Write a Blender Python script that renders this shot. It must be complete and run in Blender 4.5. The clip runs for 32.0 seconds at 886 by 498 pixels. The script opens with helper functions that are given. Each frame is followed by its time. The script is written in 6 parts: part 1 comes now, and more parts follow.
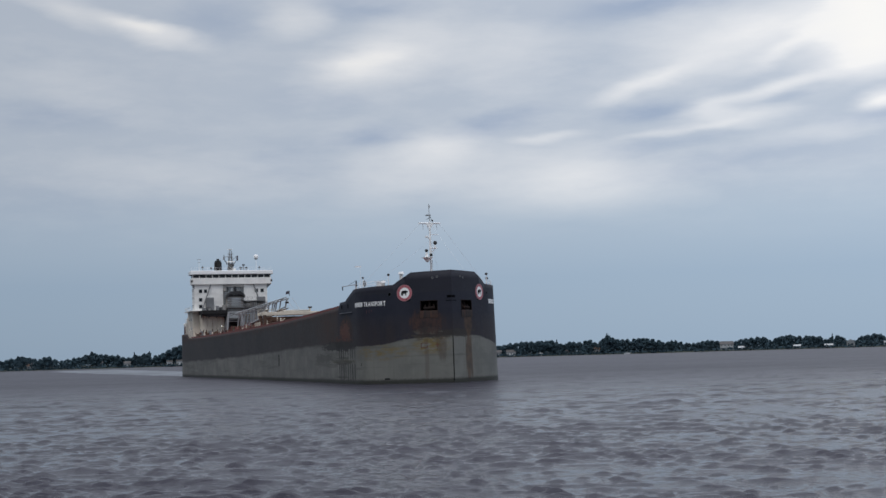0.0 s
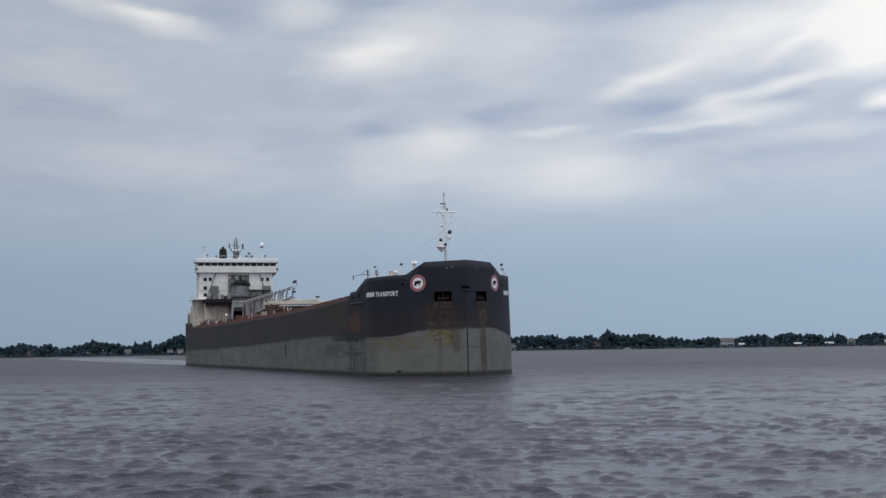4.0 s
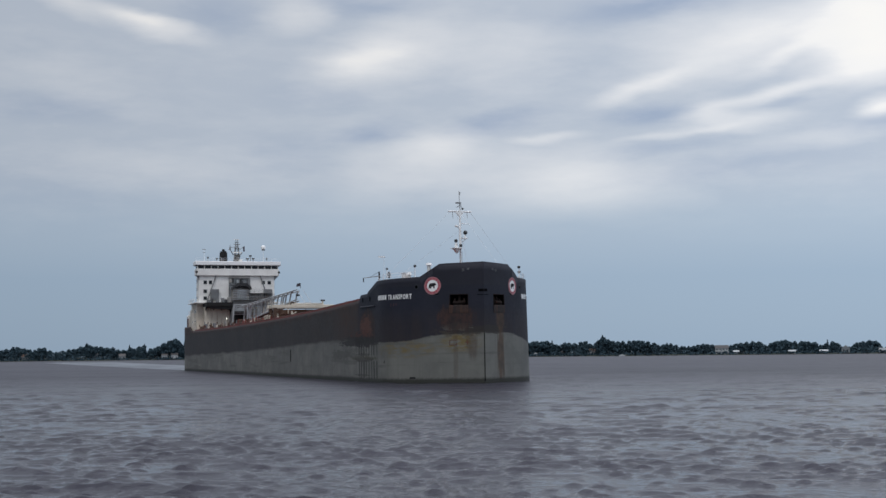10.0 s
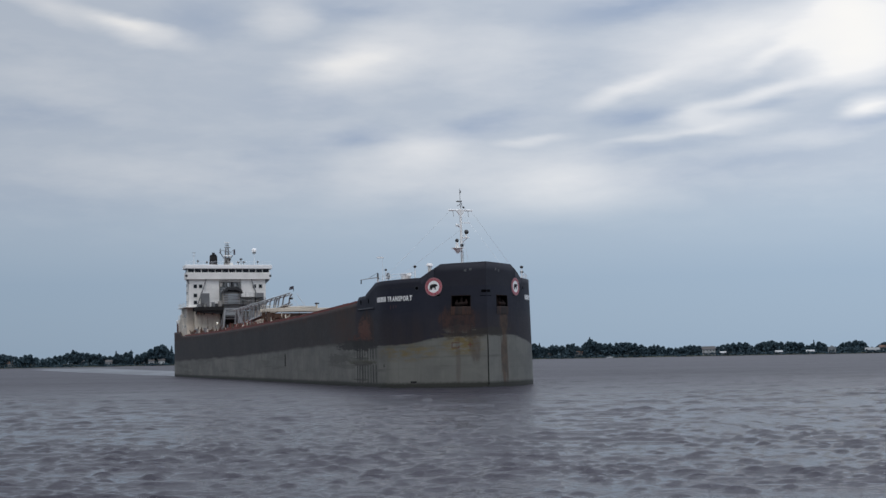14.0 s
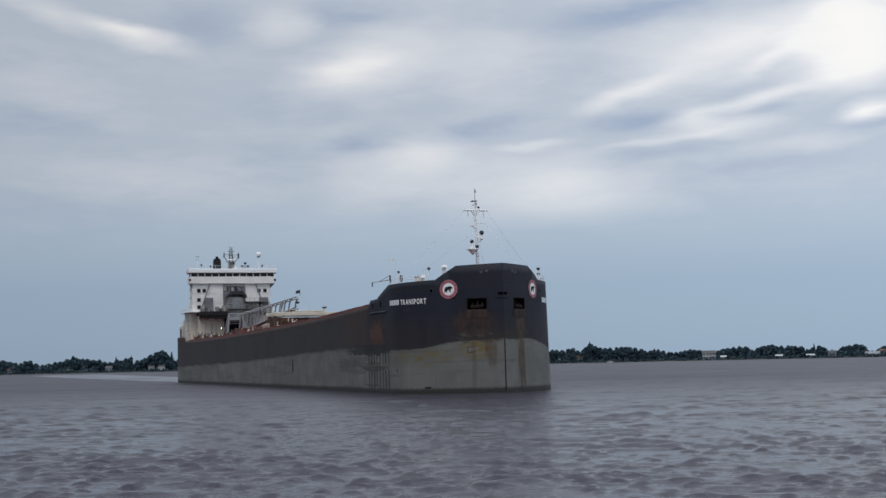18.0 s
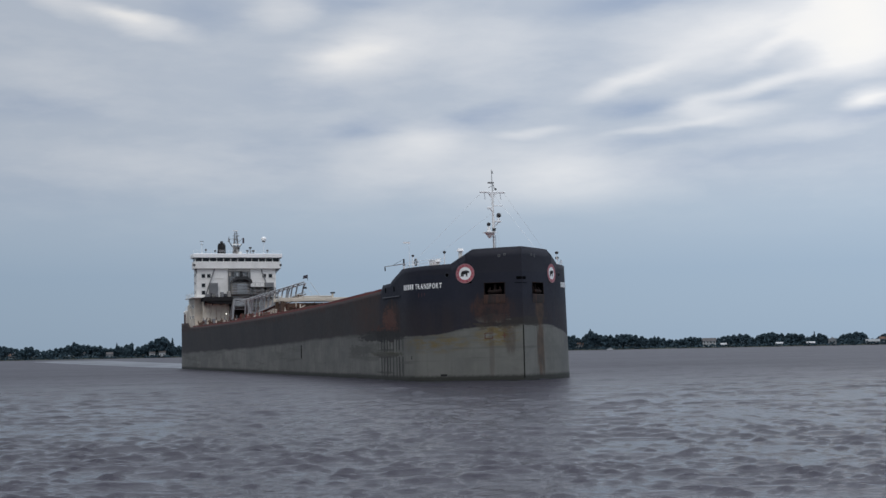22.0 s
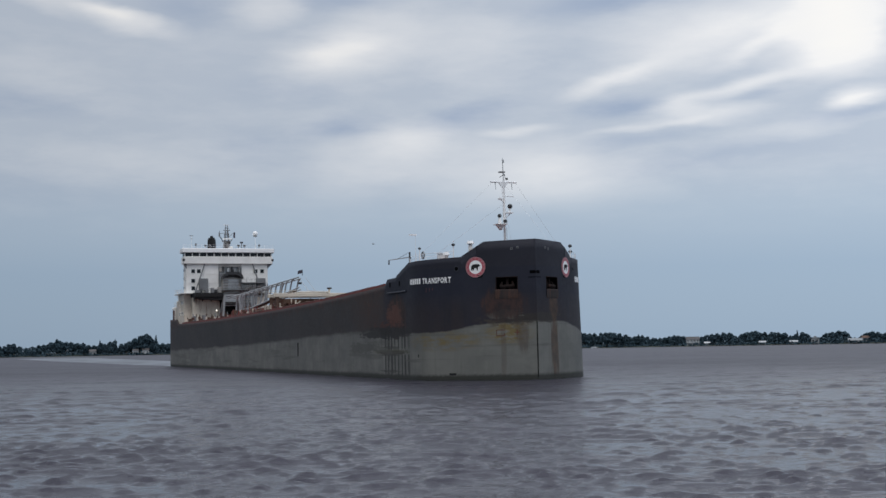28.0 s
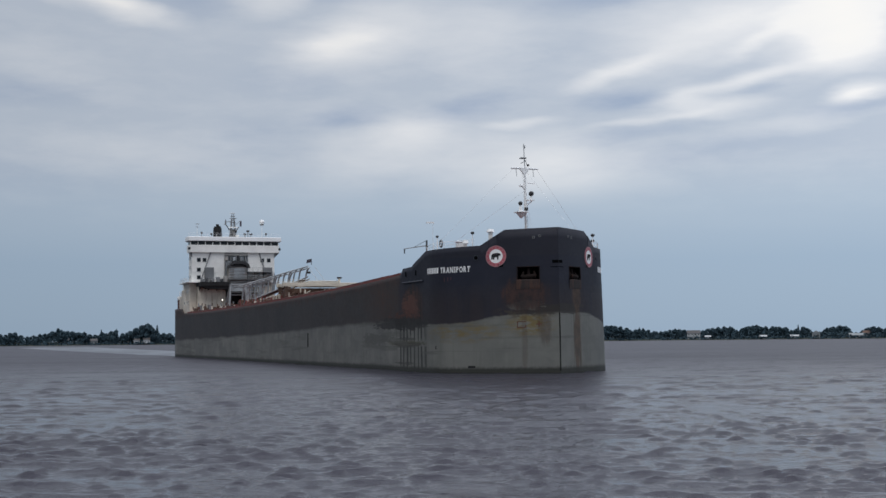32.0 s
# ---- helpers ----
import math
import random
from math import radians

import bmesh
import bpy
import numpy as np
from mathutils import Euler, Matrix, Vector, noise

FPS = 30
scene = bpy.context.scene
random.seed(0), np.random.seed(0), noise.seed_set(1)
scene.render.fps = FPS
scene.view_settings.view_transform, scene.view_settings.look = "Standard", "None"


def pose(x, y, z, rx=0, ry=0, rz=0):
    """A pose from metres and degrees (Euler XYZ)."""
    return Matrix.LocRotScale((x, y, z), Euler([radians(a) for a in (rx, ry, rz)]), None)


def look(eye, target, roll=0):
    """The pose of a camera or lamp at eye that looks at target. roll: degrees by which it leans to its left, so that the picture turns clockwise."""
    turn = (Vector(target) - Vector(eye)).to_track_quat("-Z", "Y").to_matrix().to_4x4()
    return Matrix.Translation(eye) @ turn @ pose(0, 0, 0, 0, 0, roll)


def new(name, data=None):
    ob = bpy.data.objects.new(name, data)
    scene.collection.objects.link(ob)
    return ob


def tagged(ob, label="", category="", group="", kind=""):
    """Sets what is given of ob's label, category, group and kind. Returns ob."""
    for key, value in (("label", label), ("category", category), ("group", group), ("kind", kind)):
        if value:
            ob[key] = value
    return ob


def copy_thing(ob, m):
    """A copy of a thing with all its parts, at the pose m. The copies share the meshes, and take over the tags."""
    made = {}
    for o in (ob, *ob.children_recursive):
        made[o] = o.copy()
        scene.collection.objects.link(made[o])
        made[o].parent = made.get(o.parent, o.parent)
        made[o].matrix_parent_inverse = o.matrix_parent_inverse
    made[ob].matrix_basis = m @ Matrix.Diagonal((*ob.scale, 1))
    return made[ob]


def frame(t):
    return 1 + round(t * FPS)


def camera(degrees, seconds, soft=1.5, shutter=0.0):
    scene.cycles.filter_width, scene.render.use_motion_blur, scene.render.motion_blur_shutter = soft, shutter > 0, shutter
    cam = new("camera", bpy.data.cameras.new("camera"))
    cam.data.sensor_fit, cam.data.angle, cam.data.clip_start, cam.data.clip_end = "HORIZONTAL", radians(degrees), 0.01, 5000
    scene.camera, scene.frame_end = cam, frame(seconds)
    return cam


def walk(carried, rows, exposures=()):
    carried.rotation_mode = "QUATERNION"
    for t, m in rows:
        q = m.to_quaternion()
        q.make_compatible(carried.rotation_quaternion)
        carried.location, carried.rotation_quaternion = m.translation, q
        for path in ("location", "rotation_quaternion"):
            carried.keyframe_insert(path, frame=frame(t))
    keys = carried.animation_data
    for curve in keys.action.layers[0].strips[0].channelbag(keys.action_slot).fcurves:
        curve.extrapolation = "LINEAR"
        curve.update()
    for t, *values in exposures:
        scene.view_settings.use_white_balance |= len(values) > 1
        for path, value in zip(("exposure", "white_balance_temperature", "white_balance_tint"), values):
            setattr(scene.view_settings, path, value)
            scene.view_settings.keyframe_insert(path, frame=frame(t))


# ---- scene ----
# ================= camera and its way =================
EYE_HEIGHT = 3.92
cam = camera(38.67, 32.0, soft=1.5)
PATH = [
    (0, 2.217, 4.788, -1.677), (0.5, 2.448, 4.633, -1.668), (1, 2.549, 4.722, -1.554), (1.5, 2.555, 4.749, -1.337),
    (2, 2.537, 4.628, -1.151), (2.5, 2.529, 4.604, -0.948), (3, 2.494, 4.527, -0.853), (3.5, 2.405, 4.46, -0.859),
    (5.5, 2.163, 4.468, -0.785), (6, 2.518, 4.693, -0.724), (6.5, 2.638, 4.784, -0.711), (7, 2.627, 4.927, -0.633),
    (7.5, 2.551, 4.895, -0.604), (8, 2.492, 4.874, -0.583), (8.5, 2.467, 4.889, -0.637), (9, 2.292, 4.836, -0.585),
    (9.5, 2.177, 4.753, -0.586), (10, 2.09, 4.723, -0.59), (10.5, 1.924, 4.771, -0.614), (11, 1.612, 4.768, -0.603),
    (11.5, 1.359, 4.737, -0.647), (12, 1.288, 4.64, -0.687), (12.5, 1.204, 4.68, -0.745), (13, 1.331, 4.693, -0.93),
    (13.5, 1.478, 4.73, -0.993), (14, 1.484, 4.867, -1.07), (14.5, 1.447, 5.005, -1.089), (16.5, 1.308, 5.29, -1.231),
    (17, 1.273, 5.284, -1.365), (17.5, 1.233, 5.154, -1.178), (18, 1.471, 5.094, -1.236), (18.5, 1.582, 5.176, -1.214),
    (19, 1.677, 5.158, -1.246), (19.5, 1.714, 5.15, -1.232), (20, 1.696, 5.068, -1.234), (20.5, 1.826, 4.914, -1.234),
    (21, 1.827, 4.709, -1.094), (21.5, 1.665, 4.588, -1.213), (22, 1.515, 4.503, -1.114), (22.5, 1.462, 4.44, -1.071),
    (23, 1.368, 4.437, -1.036), (23.5, 1.304, 4.399, -1.012), (24, 1.139, 4.326, -0.987), (24.5, 1, 4.268, -1.024),
    (25, 0.95, 4.308, -1.071), (25.5, 0.862, 4.385, -1.071), (27.5, 0.747, 4.455, -0.97), (28, 0.813, 4.401, -0.982),
    (28.5, 0.851, 4.355, -0.88), (29, 0.771, 4.299, -0.806), (29.5, 0.854, 4.338, -0.779), (30, 0.782, 4.268, -0.704),
    (30.5, 0.617, 4.1, -0.59), (31, 0.656, 4.068, -0.57), (31.5, 0.787, 4.051, -0.5), (32, 0.889, 4.033, -0.564),
]


def aim(yaw, pitch, roll):
    """The camera stands on one spot and is turned by hand."""
    return pose(0, 0, EYE_HEIGHT, 90 + pitch, 0, yaw) @ pose(0, 0, 0, 0, 0, roll)


walk(cam, [(t, aim(yaw, pitch, roll)) for t, yaw, pitch, roll in PATH])

# ================= sky, sun =================
SUN_AZ, SUN_EL = 196.0, 58.0
world = bpy.data.worlds.new("overcast_sky")
scene.world = world
world.use_nodes = True
wn, wl = world.node_tree.nodes, world.node_tree.links
wn.clear()


def wmath(op, a, b=0.0, clamp=False):
    n = wn.new("ShaderNodeMath")
    n.operation, n.use_clamp = op, clamp
    for i, v in enumerate((a, b)):
        if isinstance(v, (int, float)):
            n.inputs[i].default_value = v
        else:
            wl.new(v, n.inputs[i])
    return n.outputs[0]


def srgb(r, g, b):
    return tuple((c / 255 / 12.92) if c < 10.3 else ((c / 255 + 0.055) / 1.055) ** 2.4 for c in (r, g, b)) + (1.0,)


def wmix(factor, a, b):
    n = wn.new("ShaderNodeMix")
    n.data_type, n.clamp_factor = "RGBA", True
    for socket, v in ((n.inputs[0], factor), (n.inputs[6], a), (n.inputs[7], b)):
        if isinstance(v, (int, float, tuple)):
            socket.default_value = v
        else:
            wl.new(v, socket)
    return n.outputs[2]


coord = wn.new("ShaderNodeTexCoord")
split = wn.new("ShaderNodeSeparateXYZ")
wl.new(coord.outputs["Generated"], split.inputs[0])
azimuth = wmath("MULTIPLY", wmath("ARCTAN2", split.outputs[0], split.outputs[1]), 57.2958)
height = wmath("MULTIPLY", wmath("ARCSINE", split.outputs[2]), 57.2958)
plane = wn.new("ShaderNodeCombineXYZ")
wl.new(azimuth, plane.inputs[0])
wl.new(height, plane.inputs[1])


def sky_noise(sx, sy, scale, detail, rough=0.55, off=0.0):
    m = wn.new("ShaderNodeMapping")
    m.inputs["Scale"].default_value = (sx, sy, 1)
    m.inputs["Location"].default_value = (off, off * 0.7, 0)
    m.inputs["Rotation"].default_value = (0, 0, radians(6))
    wl.new(plane.outputs[0], m.inputs[0])
    n = wn.new("ShaderNodeTexNoise")
    n.inputs["Scale"].default_value, n.inputs["Detail"].default_value, n.inputs["Roughness"].default_value = scale, detail, rough
    wl.new(m.outputs[0], n.inputs["Vector"])
    return n


warp = sky_noise(0.22, 0.75, 1.0, 4, 0.5, 3.1)
shifted = wn.new("ShaderNodeVectorMath")
shifted.operation = "MULTIPLY_ADD"
wl.new(warp.outputs["Color"], shifted.inputs[0])
shifted.inputs[1].default_value = (2.6, 0.9, 0)
wl.new(plane.outputs[0], shifted.inputs[2])
centred = wn.new("ShaderNodeVectorMath")
centred.operation = "SUBTRACT"
wl.new(shifted.outputs[0], centred.inputs[0])
centred.inputs[1].default_value = (1.3, 0.45, 0)


def cloud_bank(az, el, half_width, half_height, lean, weight):
    m = wn.new("ShaderNodeMapping")
    m.vector_type = "TEXTURE"
    m.inputs["Location"].default_value = (az, el, 0)
    m.inputs["Rotation"].default_value = (0, 0, radians(lean))
    m.inputs["Scale"].default_value = (half_width, half_height, 1)
    wl.new(centred.outputs[0], m.inputs[0])
    n = wn.new("ShaderNodeTexGradient")
    n.gradient_type = "SPHERICAL"
    wl.new(m.outputs[0], n.inputs[0])
    soft = wn.new("ShaderNodeMapRange")
    soft.interpolation_type = "SMOOTHSTEP"
    soft.inputs[4].default_value = weight
    wl.new(n.outputs[1], soft.inputs[0])
    return soft.outputs[0]


# azimuth, elevation, half width and half height in degrees, lean, weight
WEST_CLOUDS = ((-15.06, 14.59, 3.53, 0.74, -12, 0.90), (-15.80, 14.85, 1.86, 0.45, -4, 0.40), (-18.96, 15.29, 3.34, 0.89, -12, 0.60), (-8.48, 15.23, 2.60, 1.30, 0, 0.50), (-6.17, 13.30, 3.34, 1.30, 10, 0.55),
    (-3.95, 13.98, 4.08, 2.04, 12, 0.55), (-5.27, 12.79, 5.20, 1.86, 5, 0.40), (-2.22, 9.46, 2.97, 1.30, 0, 0.50), (-4.06, 8.21, 4.83, 2.23, 10, 0.45), (-18.82, 12.06, 5.20, 1.86, -5, 0.22),
    (-13.96, 8.24, 9.28, 1.86, 0, 0.22))
MIDDLE_CLOUDS = ((2.70, 9.68, 2.41, 0.37, 3, 0.45), (2.13, 7.81, 6.68, 2.60, 0, 0.60), (5.96, 7.30, 5.94, 2.23, 0, 0.42), (0.47, 13.44, 5.20, 2.97, 0, 0.38), (7.13, 11.79, 3.53, 0.59, 18, 0.60),
    (9.19, 12.79, 5.57, 2.23, 15, 0.40), (10.26, 14.44, 6.68, 1.48, 8, 0.35))
SUNNY_CLOUDS = ((13.70, 13.88, 6.68, 1.78, 14, 0.79), (13.29, 12.87, 2.97, 0.59, 20, 0.49), (17.52, 13.81, 4.08, 3.34, 0, 1.22), (12.36, 11.15, 5.20, 0.59, 12, 0.67), (11.57, 10.04, 3.53, 0.67, 0, 0.61),
    (10.11, 10.62, 1.48, 1.04, 0, 0.30), (15.91, 12.28, 4.83, 1.78, 10, 0.61), (17.54, 10.46, 2.15, 0.74, 8, 1.10), (8.32, 9.67, 4.08, 0.30, 6, 0.43), (14.93, 9.20, 5.94, 0.74, 6, 0.30))
HOLLOWS = ((-12.18, 15.09, 2.97, 1.48, 0, 0.60), (-5.23, 15.66, 4.08, 1.11, 0, 0.60), (-5.58, 9.89, 2.97, 0.82, 6, 0.90), (-19.29, 10.71, 5.20, 1.11, 0, 0.50), (0.13, 10.29, 4.08, 0.89, 12, 0.95),
    (7.34, 10.57, 3.16, 0.74, 0, 0.95), (7.79, 9.07, 5.20, 0.45, 6, 0.50), (7.77, 15.39, 7.05, 1.04, 6, 1.00), (10.50, 8.10, 9.28, 0.93, 4, 0.40), (17.31, 9.75, 3.34, 0.52, 6, 0.75),
    (13.56, 10.72, 2.23, 0.30, 8, 0.40), (-19.96, 6.20, 9.28, 2.97, 0, 0.35), (-7.62, 11.54, 4.08, 1.11, 0, 0.35), (-9.44, 9.02, 2.97, 1.48, 0, 0.30))


def banked(banks):
    total = None
    for bank in banks:
        b = cloud_bank(*bank)
        total = b if total is None else wmath("ADD", total, b)
    return total


bright = banked(WEST_CLOUDS + MIDDLE_CLOUDS + SUNNY_CLOUDS)
dull = banked(HOLLOWS)

ramp = wn.new("ShaderNodeValToRGB")
wl.new(wmath("DIVIDE", height, 40.0, True), ramp.inputs[0])
stops = ((0.0, (147, 168, 190)), (0.085, (152, 172, 194)), (0.15, (170, 185, 202)), (0.2, (181, 191, 205)), (0.38, (185, 194, 207)), (0.55, (190, 199, 212)), (1.0, (210, 216, 229)))
while len(ramp.color_ramp.elements) < len(stops):
    ramp.color_ramp.elements.new(0.5)
for e, (at, colour) in zip(ramp.color_ramp.elements, stops):
    e.position, e.color = at, srgb(*colour)
streaks = sky_noise(0.13, 0.42, 1.0, 5, 0.55, 7.7)
wisps = sky_noise(0.45, 1.6, 1.0, 4, 0.6, 1.9)
above = wmath("MULTIPLY", wmath("SUBTRACT", height, 4.5), 0.3, True)
texture = wmath("ADD", wmath("MULTIPLY", wmath("SUBTRACT", streaks.outputs[0], 0.47), 0.5), wmath("MULTIPLY", wmath("SUBTRACT", wisps.outputs[0], 0.5), 0.3))
lit = wmath("MULTIPLY", wmath("ADD", wmath("MULTIPLY", bright, 1.0), texture), above)
shade = wmath("MULTIPLY", wmath("SUBTRACT", wmath("MULTIPLY", dull, 0.9), wmath("MULTIPLY", texture, 0.5)), above)
sky_colour = wmix(wmath("MULTIPLY", shade, 0.8, True), ramp.outputs[0], srgb(142, 160, 188))
sky_colour = wmix(wmath("MULTIPLY", lit, 0.9, True), sky_colour, srgb(237, 237, 238))
glow = wmath("MULTIPLY", wmath("SUBTRACT", lit, 0.85), 0.9, True)
sky_colour = wmix(glow, sky_colour, srgb(250, 247, 241))
nishita = wn.new("ShaderNodeTexSky")
nishita.sky_type, nishita.sun_disc = "NISHITA", False
nishita.sun_elevation, nishita.sun_rotation = radians(SUN_EL), radians(SUN_AZ)
thin = wn.new("ShaderNodeVectorMath")
thin.operation = "SCALE"
thin.inputs["Scale"].default_value = 0.1
wl.new(nishita.outputs[0], thin.inputs[0])
sky_colour = wmix(0.06, sky_colour, thin.outputs[0])
# an overcast sky is brighter overhead than at the horizon
overhead = wn.new("ShaderNodeMapRange")
overhead.interpolation_type = "SMOOTHSTEP"
for i, v in ((1, 18.0), (2, 60.0), (3, 1.0), (4, 1.75)):
    overhead.inputs[i].default_value = v
wl.new(height, overhead.inputs[0])
lifted = wn.new("ShaderNodeVectorMath")
lifted.operation = "SCALE"
wl.new(sky_colour, lifted.inputs[0])
wl.new(overhead.outputs[0], lifted.inputs["Scale"])
sky_colour = lifted.outputs[0]
sunward = wn.new("ShaderNodeVectorMath")
sunward.operation = "SCALE"
wl.new(sky_colour, sunward.inputs[0])
wl.new(wmath("ADD", 1.0, wmath("MULTIPLY", wmath("SINE", wmath("MULTIPLY", azimuth, 0.01745)), 0.3)), sunward.inputs["Scale"])
sky_colour = sunward.outputs[0]
background = wn.new("ShaderNodeBackground")
background.inputs["Strength"].default_value = 1.0
wl.new(sky_colour, background.inputs["Color"])
out = wn.new("ShaderNodeOutputWorld")
wl.new(background.outputs[0], out.inputs[0])

sun_data = bpy.data.lights.new("sun", "SUN")
sun_data.energy, sun_data.angle, sun_data.color = 0.85, radians(16), (1.0, 0.96, 0.9)
sun = new("sun", sun_data)
az, el = radians(SUN_AZ), radians(SUN_EL)
sun.matrix_world = look((0, 0, 60), (-60 * math.sin(az) * math.cos(el), -60 * math.cos(az) * math.cos(el), 60 - 60 * math.sin(el)))
scene.view_settings.exposure = 0.0


# ================= materials =================
class Net:
    """A material's nodes, with the few operations that the paints need."""

    def __init__(self, name):
        self.mat = bpy.data.materials.new(name)
        self.mat.use_nodes = True
        self.n, self.l = self.mat.node_tree.nodes, self.mat.node_tree.links
        self.bsdf = self.n["Principled BSDF"]
        self.obj = self.n.new("ShaderNodeTexCoord").outputs["Object"]

    def put(self, value, socket):
        if isinstance(value, (int, float, tuple)):
            socket.default_value = value
        else:
            self.l.new(value, socket)

    def math(self, op, a, b=0.0, clamp=False):
        n = self.n.new("ShaderNodeMath")
        n.operation, n.use_clamp = op, clamp
        self.put(a, n.inputs[0]), self.put(b, n.inputs[1])
        return n.outputs[0]

    def mix(self, f, a, b):
        n = self.n.new("ShaderNodeMix")
        n.data_type, n.clamp_factor = "RGBA", True
        self.put(f, n.inputs[0]), self.put(a, n.inputs[6]), self.put(b, n.inputs[7])
        return n.outputs[2]

    def noise(self, scale, detail=4, stretch=(1, 1, 1), rough=0.55, off=(0, 0, 0), vector=None):
        m = self.n.new("ShaderNodeMapping")
        m.inputs["Scale"].default_value, m.inputs["Location"].default_value = stretch, off
        self.l.new(vector or self.obj, m.inputs[0])
        n = self.n.new("ShaderNodeTexNoise")
        n.inputs["Scale"].default_value, n.inputs["Detail"].default_value, n.inputs["Roughness"].default_value = scale, detail, rough
        self.l.new(m.outputs[0], n.inputs["Vector"])
        return n.outputs[0]

    def above(self, value, low, high):
        """0 below low, 1 above high, smooth between."""
        n = self.n.new("ShaderNodeMapRange")
        n.interpolation_type = "SMOOTHSTEP"
        self.put(value, n.inputs[0])
        n.inputs[1].default_value, n.inputs[2].default_value = low, high
        return n.outputs[0]

    def spot(self, centre, radii, vector=None):
        m = self.n.new("ShaderNodeMapping")
        m.vector_type = "TEXTURE"
        m.inputs["Location"].default_value, m.inputs["Scale"].default_value = centre, radii
        self.l.new(vector or self.obj, m.inputs[0])
        n = self.n.new("ShaderNodeTexGradient")
        n.gradient_type = "SPHERICAL"
        self.l.new(m.outputs[0], n.inputs[0])
        return n.outputs[1]

    def bump(self, value, strength, distance=0.05):
        n = self.n.new("ShaderNodeBump")
        n.inputs["Strength"].default_value, n.inputs["Distance"].default_value = strength, distance
        self.l.new(value, n.inputs["Height"])
        self.l.new(n.outputs[0], self.bsdf.inputs["Normal"])

    def done(self, colour, rough=0.6, metal=0.0):
        self.put(colour, self.bsdf.inputs["Base Color"])
        self.put(rough, self.bsdf.inputs["Roughness"])
        self.put(metal, self.bsdf.inputs["Metallic"])
        return self.mat


RUST = (0.16, 0.055, 0.025, 1)


def paint(name, colour, rough=0.55, rust=0.3, dirt=0.25, metal=0.0, rust_colour=RUST, size=1.0):
    k = Net(name)
    broad, fine = k.noise(0.25 / size, 3), k.noise(2.6 / size, 5)
    dark = tuple(c * (1 - dirt) for c in colour[:3]) + (1,)
    c = k.mix(k.above(broad, 0.3, 0.7), tuple(colour[:3]) + (1,), dark)
    c = k.mix(k.math("MULTIPLY", k.above(fine, 0.45, 0.8), 0.35), c, tuple(x * 0.6 for x in colour[:3]) + (1,))
    if rust:
        runs = k.noise(1.3 / size, 6, (1, 1, 0.16), 0.65, (3, 8, 1))
        c = k.mix(k.math("MULTIPLY", k.above(runs, 0.72 - 0.28 * rust, 0.9 - 0.25 * rust), min(1.0, 0.5 + rust * 0.5)), c, rust_colour)
    k.bump(fine, 0.15, 0.02)
    return k.done(c, k.math("ADD", k.math("MULTIPLY", fine, 0.2), rough - 0.1), metal)


